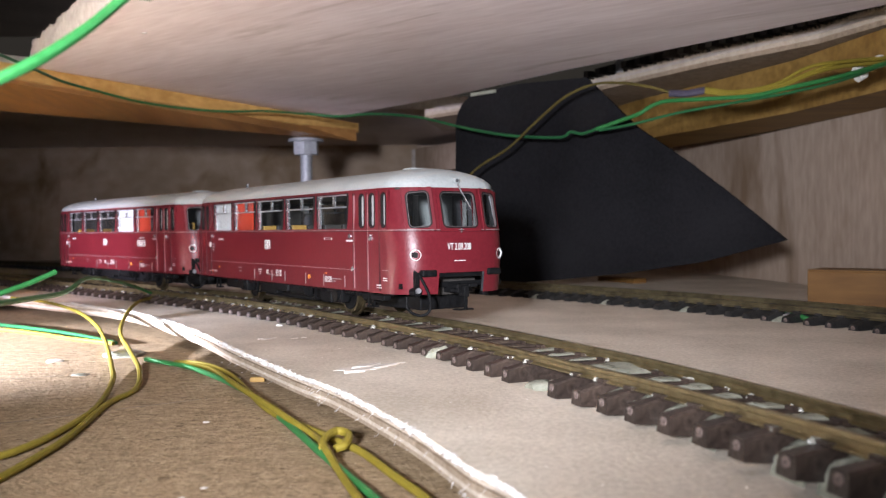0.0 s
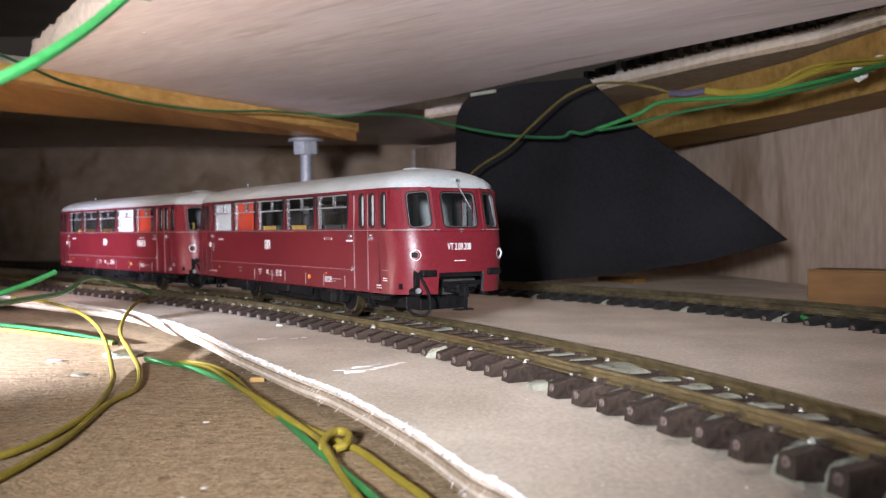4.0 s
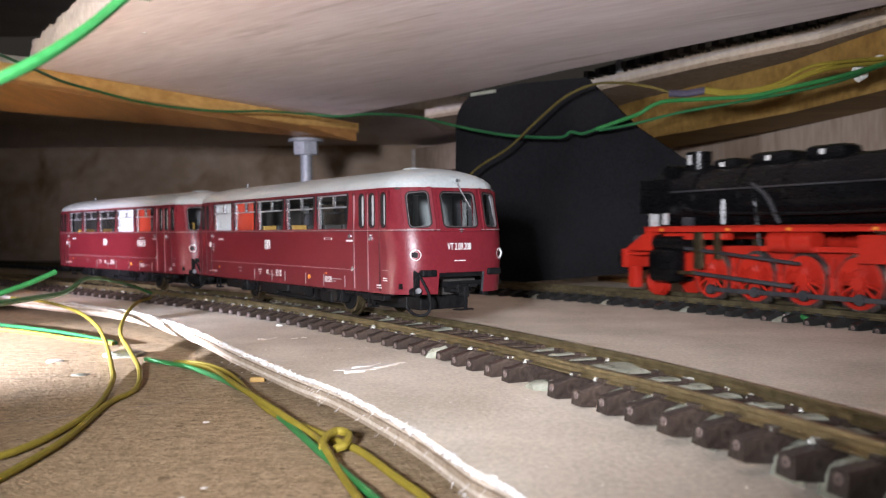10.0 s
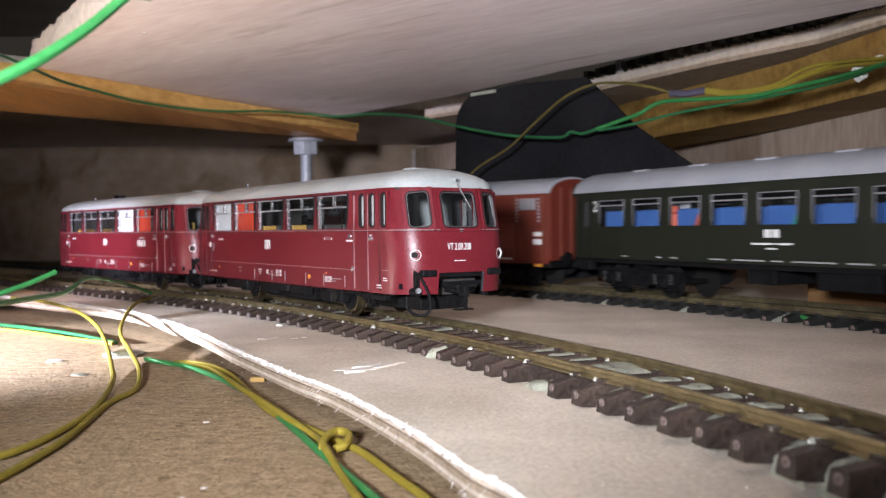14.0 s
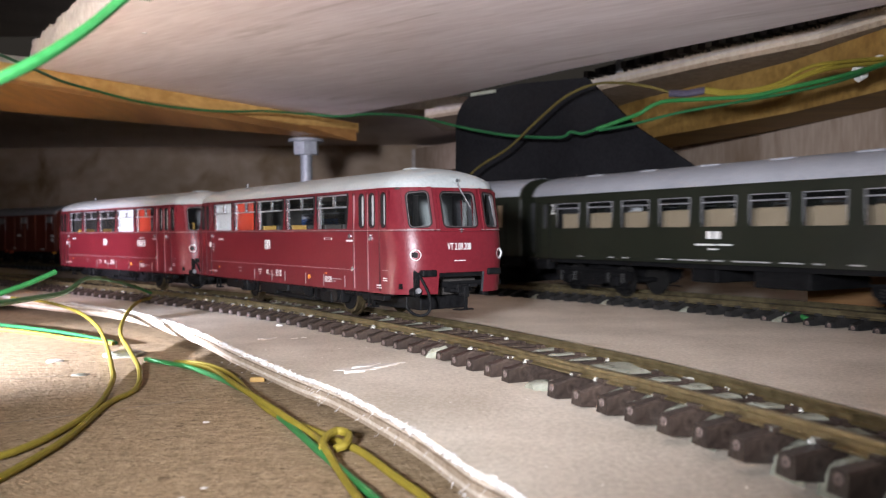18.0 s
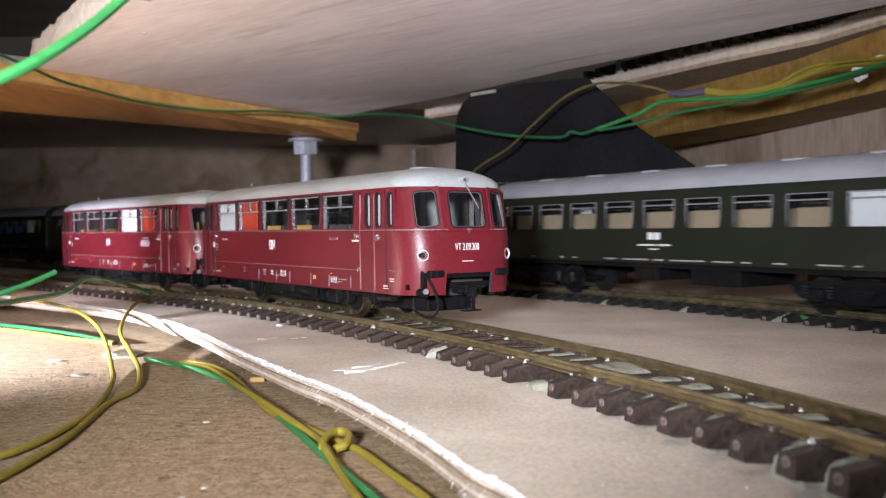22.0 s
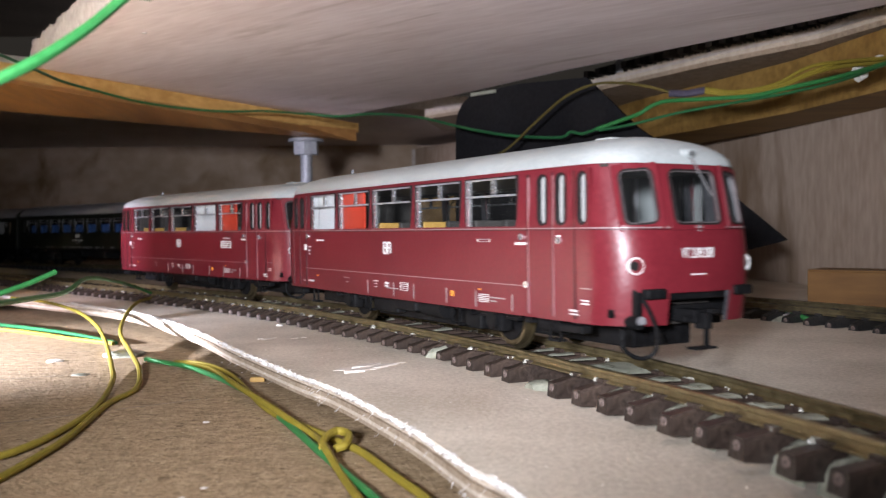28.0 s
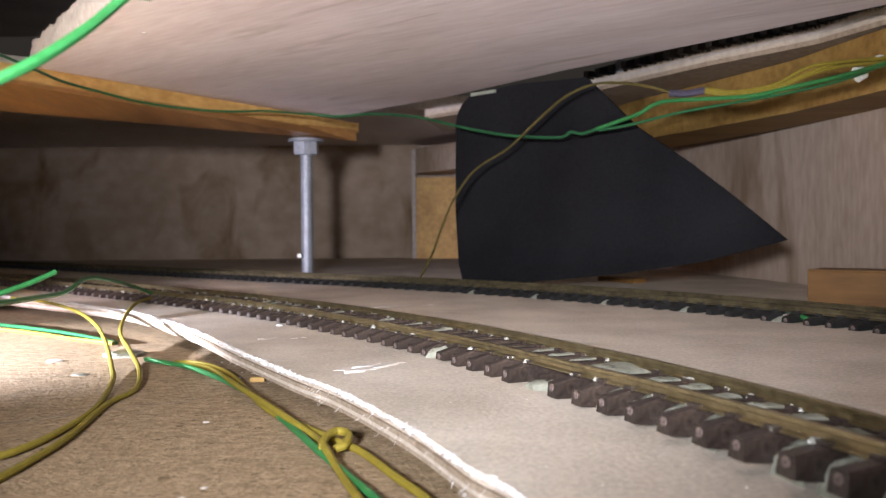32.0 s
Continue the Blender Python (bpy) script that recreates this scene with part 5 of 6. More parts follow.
    part("lamp_bracket", boxes((6.62, 6.67, -0.02, 0.02, 2.02, 2.12), (-6.67, -6.62, -0.02, 0.02, 2.02, 2.12)), CHROME, car)
    return car


def bogie(parent, x, wheels, r, material, label="", tread=None):
    """A bogie with plate side frames, axle boxes, springs and its wheelsets, as parts of its vehicle."""
    w0, w1 = min(wheels) - 0.75, max(wheels) + 0.75
    detail = material if material is LOCORED else DULLTYRE
    b = part("bogie_frame", boxes((x - 0.3, x + 0.3, -1.0, 1.0, 0.5, 0.95), bevel=0.03), material, parent, label)
    for y in (-1, 1):
        bm = bmesh.new()
        shape = [(x + w0, 0.55), (x + w0 + 0.25, 0.36), (x - 0.55, 0.36), (x - 0.4, 0.28), (x + 0.4, 0.28), (x + 0.55, 0.36), (x + w1 - 0.25, 0.36), (x + w1, 0.55), (x + w1, 0.8), (x + 0.6, 0.86), (x - 0.6, 0.86), (x + w0, 0.8)]
        lo = [bm.verts.new((u, y * 1.0, v)) for u, v in shape]
        hi = [bm.verts.new((u, y * 1.08, v)) for u, v in shape]
        bm.faces.new(lo), bm.faces.new(hi)
        for k in range(len(shape)):
            bm.faces.new((lo[k], lo[k - 1], hi[k - 1], hi[k]))
        part("side_frame", bm, material, b)
        part("frame_flange", boxes((x + w0, x + w1, *sorted((y * 1.08, y * 1.16)), 0.74, 0.8)), material, b)
        for w in wheels:
            bm = boxes((x + w - 0.2, x + w + 0.2, *sorted((y * 1.06, y * 1.24)), 0.3, 0.64), bevel=0.04)
            rod(bm, (x + w, y * 1.22, 0.47), (x + w, y * 1.3, 0.47), 0.13, 12)
            part("axle_box", bm, material, b)
            for d in (-0.36, 0.36):
                bm = bmesh.new()
                for k in range(4):
                    rod(bm, (x + w + d, y * 1.14, 0.42 + 0.08 * k), (x + w + d, y * 1.14, 0.47 + 0.08 * k), 0.085, 10)
                part("coil_spring", bm, detail, b)
        bm = bmesh.new()
        for k in range(5):
            box(bm, x - 0.46 + 0.06 * k, x + 0.46 - 0.06 * k, *sorted((y * 1.09, y * 1.22)), 0.62 - 0.05 * k, 0.66 - 0.05 * k)
        part("leaf_spring", bm, material, b)
        part("brake_bar", boxes((x + w0 + 0.1, x + w1 - 0.1, *sorted((y * 1.1, y * 1.14)), 0.22, 0.26)), material, b)
    for w in wheels:
        wheelset(parent, x + w, r, material, tread or DULLTYRE)
    return b


def coach(label, seats, figures=(), tail=False):
    """A four-axled green passenger coach with nine windows a side."""
    car = thing("passenger_coach", label, "coach", "coaches of the green train")
    hx, hy, z0, eave = 9.1, 1.48, 1.15, 3.34
    wins = [(7.65 - 1.71 * k - 1.22, 7.65 - 1.71 * k) for k in range(9)]
    doors = [(8.25, 8.5), (-8.2, -7.95)]
    base = ring_outline(hx, hy, 0.12, 0.0, 3)
    base = insert_x(base, [v for w in wins + doors for v in w])

    def prof(x, y, z):
        return x, y - math.copysign(ease(z, (2.2, eave), (0, 0.05)), y) * min(1, abs(y))

    def hole(a, b):
        return lambda x, y, z: abs(y) > 1.3 and a < x < b and 2.2 < z < 3.03
    ends = [lambda x, y, z, f=f: x * f > 8.95 and -0.5 < y < 0.5 and 1.25 < z < 3.1 for f in (1, -1)]
    part("body", shell(base, [z0, 1.25, 1.6, 2.0, 2.2, 2.5, 2.82, 3.03, 3.1, 3.2, eave], prof, [hole(a, b) for a, b in wins + doors] + ends), COACHGREEN, car, "dark green body")
    part("roof", roof_bm(insert_x(ring_outline(hx, hy, 0.12, 0.0, 3), [k for k in range(-8, 9)]), eave, 0.72, hx, hy, over=0.03, flat=0.0), COACHROOF, car, "light grey arched roof", True)
    part("floor_pan", boxes((-9.0, 9.0, -1.3, 1.3, 1.0, 1.2)), BLACK, car)
    for k in range(6):
        x = 6.5 - 2.6 * k
        part("roof_vent", boxes((x - 0.35, x + 0.35, -0.75, -0.4, 3.93, 4.02), (x - 0.35, x + 0.35, 0.4, 0.75, 3.93, 4.02), bevel=0.03), COACHROOF, car)
    for y in (-1, 1):
        for i, (a, b) in enumerate(wins):
            fr = part("window_frame", frame_bm(a, b, 2.2, 3.03, y * 1.42, 0.025, 0.055), ALLOY, car)
            part("window_bar", boxes((a, b, *sorted((y * 1.42, y * 1.45)), 2.86, 2.9)), ALLOY, fr)
            p = part("pane", boxes((a, b, *sorted((y * 1.39, y * 1.40)), 2.2, 3.03)), CLEAR, fr)
            p.visible_shadow = False
            if (i == 8) == (y > 0) and i in (0, 8):
                part("milk_glass", boxes((a, b, *sorted((y * 1.34, y * 1.36)), 2.2, 3.03)), PANELWHITE, fr, "white frosted pane")
        for a, b in doors:
            p = part("door_window", boxes((a, b, *sorted((y * 1.39, y * 1.41)), 2.2, 3.03)), TAN if a < 0 else GUNMETAL, car)
            part("door_seam", boxes((a - 0.2, a - 0.17, *sorted((y * 1.47, y * 1.495)), z0, 3.1), (b + 0.17, b + 0.2, *sorted((y * 1.47, y * 1.495)), z0, 3.1)), BLACK, car)
        ya, yb = sorted((y * 1.478, y * 1.492))
        for x0, x1, h0, h1 in ((0.12, 0.34, 1.86, 2.07), (0.4, 0.62, 1.86, 2.07), (-0.3, 0.2, 1.67, 1.72), (0.3, 1.05, 1.67, 1.72), (0.2, 0.55, 1.55, 1.59)):
            part("emblem", boxes((x0, x1, ya, yb, h0, h1)), PRINT, car)
        for x0, x1 in ((6.2, 6.45), (4.6, 4.85), (3.9, 4.2), (2.0, 2.6), (0.6, 1.7), (0.0, 0.4), (-1.6, -0.3), (-2.6, -1.9), (-3.2, -2.9), (-4.3, -3.9), (-5.9, -5.2), (-6.4, -6.2)):
            part("notice", boxes((x0 * y, x1 * y, ya, yb, 1.23, 1.27)) if y > 0 else boxes((-x1, -x0, ya, yb, 1.23, 1.27)), DIMPRINT, car)
        for x in (7.85, -7.62):
            text("2", 0.5, PRINT, car, pose(x * K, y * 1.495 * K, 2.85 * K, 90, 0, 180 if y > 0 else 0), "class_numeral")
        for a, b in wins:
            part("seat", boxes((a + 0.04, b - 0.12, *sorted((y * 0.4, y * 1.33)), 1.2, 2.7), bevel=0.06), seats, car)
    for f in (1, -1):
        arch = [(-1.44, eave - 0.12)] + [(-1.5 * math.cos(math.pi * k / 14), eave + 0.705 * math.sin(math.pi * k / 14)) for k in range(15)] + [(1.44, eave - 0.12)]
        bm = bmesh.new()
        lo = [bm.verts.new((f * 9.06, y, z)) for y, z in arch]
        hi = [bm.verts.new((f * 9.16, y, z)) for y, z in arch]
        bm.faces.new(lo), bm.faces.new(hi)
        for k in range(len(arch)):
            bm.faces.new((lo[k], lo[k - 1], hi[k - 1], hi[k]))
        part("gable", bm, COACHGREEN, car, "dark green end wall")
        part("gangway", boxes((*sorted((f * 9.08, f * 9.3)), -0.62, -0.5, 1.2, 3.15), (*sorted((f * 9.08, f * 9.3)), 0.5, 0.62, 1.2, 3.15), (*sorted((f * 9.08, f * 9.3)), -0.62, 0.62, 3.15, 3.27), bevel=0.03), BLACK, car, "black rubber gangway")
        part("gangway_plate", boxes((*sorted((f * 9.12, f * 9.2)), -0.78, -0.64, 1.25, 3.1), (*sorted((f * 9.12, f * 9.2)), 0.64, 0.78, 1.25, 3.1)), CHROME if tail and f < 0 else GUNMETAL, car, "gangway strip")
        part("gangway_door", boxes((*sorted((f * 8.9, f * 8.95)), -0.5, 0.5, 1.25, 3.1)), GUNMETAL, car)
        for y in (-0.9, 0.9):
            bm = rod(bmesh.new(), (f * 9.0, y, 1.05), (f * 9.5, y, 1.05), 0.1, 10)
            rod(bm, (f * 9.5, y, 1.05), (f * 9.56, y, 1.05), 0.24, 16)
            part("buffer", bm, BLACK, car)
        part("coupler", boxes((*sorted((f * 8.9, f * 9.7)), -0.15, 0.15, 0.7, 0.95), bevel=0.03), BLACK, car)
        for y in (-1.25, 1.25):
            part("step_box", boxes((*sorted((f * 8.3, f * 9.0)), y - 0.15, y + 0.15, 0.75, 1.1), bevel=0.03), BLACK, car)
        bogie(car, f * 6.2, (-1.25, 1.25), 0.46, BLACK)
    part("battery_box", boxes((-2.6, -0.8, -1.2, 1.2, 0.55, 1.02), (0.6, 1.6, -1.1, 1.1, 0.6, 1.02), bevel=0.04), BLACK, car)
    for x, m in figures:
        bm = bmesh.new()
        rod(bm, (x, 1.15, 2.0), (x, 1.15, 2.55), 0.26, 10, 0.18)
        bmesh.ops.create_icosphere(bm, subdivisions=2, radius=0.14, matrix=Matrix.Translation((x, 1.15, 2.68)))
        part("seated_figure", bm, m, car)
    return car


def van():
    """The red-brown four-wheeled covered van."""
    car = thing("covered_van", "red-brown covered van with grey roof and shutters", "goods van")
    hx, hy, z0, eave = 6.55, 1.46, 0.98, 3.38
    bm = boxes((-hx, hx, -hy, hy, z0, eave), bevel=0.02)
    part("body", bm, VANRED, car)
    base = insert_x(ring_outline(hx, hy, 0.06, 0.0, 2), [k for k in range(-6, 7)])
    part("roof", roof_bm(base, eave, 0.62, hx, hy, over=0.06, flat=0.02), COACHROOF, car, "light grey arched roof", True)
    for f in (-1, 1):
        arch = [(-1.44, z0)] + [(-1.44 * math.cos(math.pi * k / 12), eave - 0.05 + 0.6 * math.sin(math.pi * k / 12)) for k in range(13)] + [(1.44, z0)]
        bm = bmesh.new()
        lo = [bm.verts.new((f * 6.58, y, z)) for y, z in arch]
        hi = [bm.verts.new((f * 6.68, y, z)) for y, z in arch]
        bm.faces.new(lo), bm.faces.new(hi)
        for k in range(len(arch)):
            bm.faces.new((lo[k], lo[k - 1], hi[k - 1], hi[k]))
        gable = part("gable", bm, VANRED, car, "red-brown end wall")
        for y in (-0.9, -0.3, 0.3, 0.9):
            part("end_stay", boxes((*sorted((f * 6.68, f * 6.75)), y - 0.05, y + 0.05, z0, eave + 0.2)), VANLINE, gable)
    for y in (-1, 1):
        for k in range(1, 12):
            z = z0 + 0.2 * k
            part("board_joint", boxes((-hx + 0.05, hx - 0.05, *sorted((y * 1.458, y * 1.464)), z, z + 0.014)), VANJOINT, car)
        for x in (-5.0, -3.4, -1.7, 0.0, 1.7, 3.4, 5.0, 6.3, -6.3):
            part("strip", boxes((x - 0.07, x + 0.07, *sorted((y * 1.45, y * 1.51)), z0, eave)), VANLINE, car, "upright wall strip")
        for x in (-5.6, -1.65, 2.05, 5.8):
            sh = part("shutter", boxes((x - 0.38, x + 0.38, *sorted((y * 1.46, y * 1.52)), 2.8, 3.22), bevel=0.02), ALLOY, car, "grey ventilation shutter")
            part("shutter_rail", boxes(*[(x + d - 0.035, x + d + 0.035, *sorted((y * 1.46, y * 1.50)), 2.36 + 0.13 * k, 2.44 + 0.13 * k) for d in (-0.52, 0.52) for k in range(7)]), COACHROOF, sh, "pale shutter guide")
        part("sill", boxes((-hx, hx, *sorted((y * 1.40, y * 1.5)), z0 - 0.12, z0 + 0.03)), VANRED, car)
        ya, yb = sorted((y * 1.515, y * 1.525))
        for x0, x1, h0, h1 in ((4.2, 4.8, 1.95, 2.05), (3.2, 3.7, 2.2, 2.28), (3.0, 3.9, 1.95, 2.03), (4.2, 4.7, 1.68, 1.74), (3.3, 3.7, 1.68, 1.74), (4.4, 4.8, 1.42, 1.48), (3.1, 3.8, 1.38, 1.46), (3.5, 3.8, 1.2, 1.26), (4.7, 4.95, 1.25, 1.3), (-0.6, -1.2, 1.9, 2.05), (-5.9, -6.3, 1.85, 2.0), (-5.9, -6.3, 1.55, 1.75), (5.5, 5.9, 1.45, 1.62), (-4.3, -4.9, 1.0, 1.06), (0.1, -0.3, 1.02, 1.1)):
            a, b = sorted((x0, x1))
            part("notice", boxes((a, b, ya, yb, h0, h1)), PRINT, car)
        part("notice", boxes((6.0, 6.4, ya, yb, 1.4, 1.75)), BLACK, car)
        for x in (6.3, -6.0):
            part("corner_mark", boxes((x - 0.15, x + 0.15, *sorted((y * 1.3, y * 1.42)), 0.75, 0.86)), ORANGE, car, "yellow corner mark")
        part("label_holder", boxes((0.9, 1.3, *sorted((y * 1.2, y * 1.3)), 0.72, 0.86), (1.8, 2.1, *sorted((y * 1.2, y * 1.3)), 0.78, 0.9)), FIGRED, car, "small red and white plates")
    part("underframe", boxes((-6.4, 6.4, -1.2, 1.2, 0.7, 0.95), (-1.2, 1.2, -0.9, 0.9, 0.45, 0.7), bevel=0.03), BLACK, car)
    for f in (1, -1):
        bogie(car, f * 4.2, (-0.9, 0.9), 0.46, BLACK)
        for y in (-0.9, 0.9):
            bm = rod(bmesh.new(), (f * 6.5, y, 1.05), (f * 6.95, y, 1.05), 0.1, 10)
            rod(bm, (f * 6.95, y, 1.05), (f * 7.0, y, 1.05), 0.24, 16)
            part("buffer", bm, BLACK, car)
        part("coupler", boxes((*sorted((f * 6.3, f * 7.1)), -0.15, 0.15, 0.7, 0.95), bevel=0.03), BLACK, car)
    return car


def ring_bm(bm, r0, r1, y0, y1, n=32):
    """A flat ring round the y axis."""
    loops = []
    for r, y in ((r0, y0), (r1, y0), (r1, y1), (r0, y1)):
        loops.append([bm.verts.new((r * math.cos(2 * math.pi * k / n), y, r * math.sin(2 * math.pi * k / n))) for k in range(n)])
    for p, q in zip(loops, loops[1:] + loops[:1]):
        for k in range(n):
            bm.faces.new((p[k], p[(k + 1) % n], q[(k + 1) % n], q[k]))
    return bm


def spoked(parent, x, r, name="driving_wheelset"):
    """A red spoked driving wheelset with steel tyres, tapered spokes and counterweights."""
    ax = new(name)
    ax.parent = parent
    ax.matrix_basis = pose(x * K, 0, r * K)
    part("axle", rod(bmesh.new(), (0, -0.75, 0), (0, 0.75, 0), 0.1, 8), BLACK, ax)
    for y in (-1, 1):
        bm = ring_bm(bmesh.new(), r * 0.93, r + 0.06, y * 0.66, y * 0.70)
        ring_bm(bm, r * 0.93, r, y * 0.70, y * 0.81)
        part("tyre", bm, TYRE, ax, "bright steel tyre", True)
        bm = ring_bm(bmesh.new(), r * 0.80, r * 0.935, y * 0.72, y * 0.82)
        for k in range(13):
            a = 2 * math.pi * (k + 0.5) / 13
            rod(bm, (math.cos(a) * 0.12, y * 0.79, math.sin(a) * 0.12), (math.cos(a) * r * 0.84, y * 0.77, math.sin(a) * r * 0.84), 0.052, 6, 0.036)
        rod(bm, (0, y * 0.72, 0), (0, y * 0.88, 0), 0.19, 16)
        part("spokes", bm, LOCORED, ax, "red spokes and rim")
        bm = bmesh.new()
        arc = [(r * q * math.cos(w), r * q * math.sin(w)) for q, ws in ((0.82, range(0, 9)), (0.5, range(8, -1, -1))) for w in [radians(18 + 8 * v) for v in ws]]
        lo = [bm.verts.new((u, y * 0.73, v)) for u, v in arc]
        hi = [bm.verts.new((u, y * 0.83, v)) for u, v in arc]
        bm.faces.new(lo), bm.faces.new(hi)
        for k in range(len(arc)):
            bm.faces.new((lo[k], lo[k - 1], hi[k - 1], hi[k]))
        part("counterweight", bm, LOCORED, ax)
        bm = bmesh.new()
        rod(bm, (-0.272, y * 0.8, -0.33), (-0.272, y * 0.97, -0.33), 0.1, 12)
        part("crank_pin", bm, GUNMETAL, ax)
    return ax


def steam_engine():
    """The black ten-coupled engine with red frames, with its tender as a second vehicle."""
    car = thing("steam_locomotive", "black steam locomotive with red frames and wheels", "locomotive")
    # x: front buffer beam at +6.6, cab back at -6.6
    # inner frame: shade in the gaps behind the wheels is painted into its red
    part("frame", boxes((-6.3, 6.1, -0.5, 0.5, 0.75, 1.5), bevel=0.03), SHADEDRED, car, "red frame, darkened for the shade behind the wheels")
    part("side_frame", boxes((-5.6, 5.0, -0.62, -0.56, 0.62, 1.55), (-5.6, 5.0, 0.56, 0.62, 0.62, 1.55)), LOCORED, car, "red plate frames")
    part("buffer_beam", boxes((6.1, 6.35, -1.4, 1.4, 0.85, 1.45), (5.5, 6.2, -1.35, 1.35, 1.25, 1.35), bevel=0.03), LOCORED, car, "red buffer beam")
    bm = prism(bmesh.new(), [(6.2, 0.9), (6.2, 1.35), (5.0, 1.35), (5.0, 0.9)], 1.4, lambda p: 2.1 if p[0] < 5.5 else 1.45)
    prism(bm, [(6.2, -1.35), (6.2, -0.9), (5.0, -0.9), (5.0, -1.35)], 1.4, lambda p: 2.1 if p[0] < 5.5 else 1.45)
    part("front_step", bm, LOCORED, car, "red sloping front plate")
    part("pilot", boxes((5.9, 6.25, -1.2, -0.9, 0.2, 0.9), (5.9, 6.25, 0.9, 1.2, 0.2, 0.9), bevel=0.04), LOCORED, car)
    for y in (-0.9, 0.9):
        bm = rod(bmesh.new(), (6.3, y, 1.1), (6.8, y, 1.1), 0.1, 10)
        rod(bm, (6.8, y, 1.1), (6.86, y, 1.1), 0.26, 16)
        part("buffer", bm, BLACK, car)
        bm = rod(bmesh.new(), (6.0, y * 0.95, 1.72), (6.2, y * 0.95, 1.72), 0.17, 14)
        part("lamp", bm, GUNMETAL, car)
        part("railing", rod(bmesh.new(), (5.5, y, 2.15), (5.9, y, 1.5), 0.03, 6), GUNMETAL, car)
    for y in (-1, 1):
        part("running_board", boxes((-3.6, 5.2, *sorted((y * 0.8, y * 1.42)), 2.08, 2.16), (-3.6, 5.2, *sorted((y * 1.38, y * 1.42)), 1.98, 2.16), bevel=0.01), LOCORED, car, "red running board edge")
        part("cylinder", boxes((4.0, 5.2, *sorted((y * 0.75, y * 1.38)), 0.42, 1.5), bevel=0.22), LOCOBLACK, car, "black cylinder block", True)
        part("valve_chest", rod(bmesh.new(), (3.7, y * 1.05, 1.65), (5.2, y * 1.05, 1.65), 0.26, 16), LOCOBLACK, car, "black valve chest", True)
        part("motion_bracket", boxes((2.9, 3.2, *sorted((y * 1.1, y * 1.3)), 0.9, 2.0), (2.2, 2.4, *sorted((y * 1.15, y * 1.3)), 1.2, 2.0), (3.2, 3.9, *sorted((y * 1.18, y * 1.28)), 0.72, 0.82), bevel=0.03), WHEEL, car, "brass-coloured slide bars")
        part("valve_rod", rod(bmesh.new(), (3.6, y * 1.25, 1.5), (-0.6, y * 1.25, 1.15), 0.05, 6), GUNMETAL, car)
        part("main_rod", rod(bmesh.new(), (3.4, y * 1.2, 0.78), (-0.3, y * 1.2, 0.55), 0.06, 6), GUNMETAL, car)
        for x in (-0.95, -0.2):
            part("air_tank", rod(bmesh.new(), (x, y * 1.05, 1.72), (x + 0.64, y * 1.05, 1.72), 0.29, 18), LOCORED, car, "red air tank", True)
        for x in (2.12, 0.47, -1.18, -2.83):
            part("brake_hanger", boxes((x - 0.05, x + 0.05, *sorted((y * 0.7, y * 0.84)), 0.3, 1.3), (x - 0.16, x + 0.02, *sorted((y * 0.68, y * 0.8)), 0.45, 0.8), bevel=0.015), LOCORED, car)
        part("brake_rod", boxes((-3.6, 3.0, *sorted((y * 0.76, y * 0.8)), 0.24, 0.3)), LOCORED, car)
        part("sand_pipe", tube(bmesh.new(), spline([(1.3, y * 0.95, 3.5), (1.1, y * 1.06, 2.9), (1.05, y * 1.0, 2.2), (1.0, y * 0.9, 1.2)], 5), 0.035), LOCOBLACK, car)
        part("feed_pipe", tube(bmesh.new(), spline([(-3.5, y * 1.08, 2.5), (-1.0, y * 1.1, 2.45), (1.6, y * 1.1, 2.5), (3.4, y * 1.06, 2.6), (4.1, y * 1.0, 2.9)], 5), 0.045), LOCOBLACK, car)
        part("lubricator", boxes((3.3, 3.62, *sorted((y * 1.12, y * 1.34)), 2.16, 2.42), bevel=0.03), GUNMETAL, car)
        for x in (-2.9, -0.4, 1.7, 4.4):
            part("board_lamp", rod(bmesh.new(), (x, y * 1.41, 2.05), (x, y * 1.45, 2.05), 0.05, 8), ORANGE, car)
        for k in range(12):
            part("handrail_knob", rod(bmesh.new(), (5.0 - 0.75 * k, y * 0.93, 3.2), (5.0 - 0.75 * k, y * 1.05, 3.2), 0.03, 6), GUNMETAL, car)
        part("cross_beam", boxes((-5.7, -3.55, *sorted((y * 0.62, y * 1.1)), 1.0, 1.3), (-4.6, -4.4, *sorted((y * 1.0, y * 1.25)), 0.5, 1.4), bevel=0.03), LOCORED, car)
        part("frame_stay", boxes((2.0, 4.6, *sorted((y * 0.9, y * 1.2)), 1.75, 1.95), (-3.4, 0.9, *sorted((y * 0.9, y * 1.1)), 1.45, 1.6), (-3.2, -2.2, *sorted((y * 1.0, y * 1.15)), 1.2, 1.9), bevel=0.03), LOCORED, car)
        part("cab_ladder", boxes((-6.3, -5.9, *sorted((y * 1.2, y * 1.3)), 0.4, 1.6), (-5.2, -5.1, *sorted((y * 1.2, y * 1.3)), 0.5, 1.6), bevel=0.02), LOCORED, car)
        part("cab_footplate", boxes((-6.6, -3.4, *sorted((y * 1.25, y * 1.4)), 1.3, 1.36), (-6.6, -3.4, *sorted((y * 1.25, y * 1.4)), 1.55, 1.6), (-3.5, -3.4, *sorted((y * 1.25, y * 1.4)), 1.3, 2.1), bevel=0.01), LOCORED, car, "red cab footplate rails")
        part("handrail", rod(bmesh.new(), (5.4, y * 1.02, 3.2), (-3.6, y * 1.02, 3.2), 0.025, 6), GUNMETAL, car)
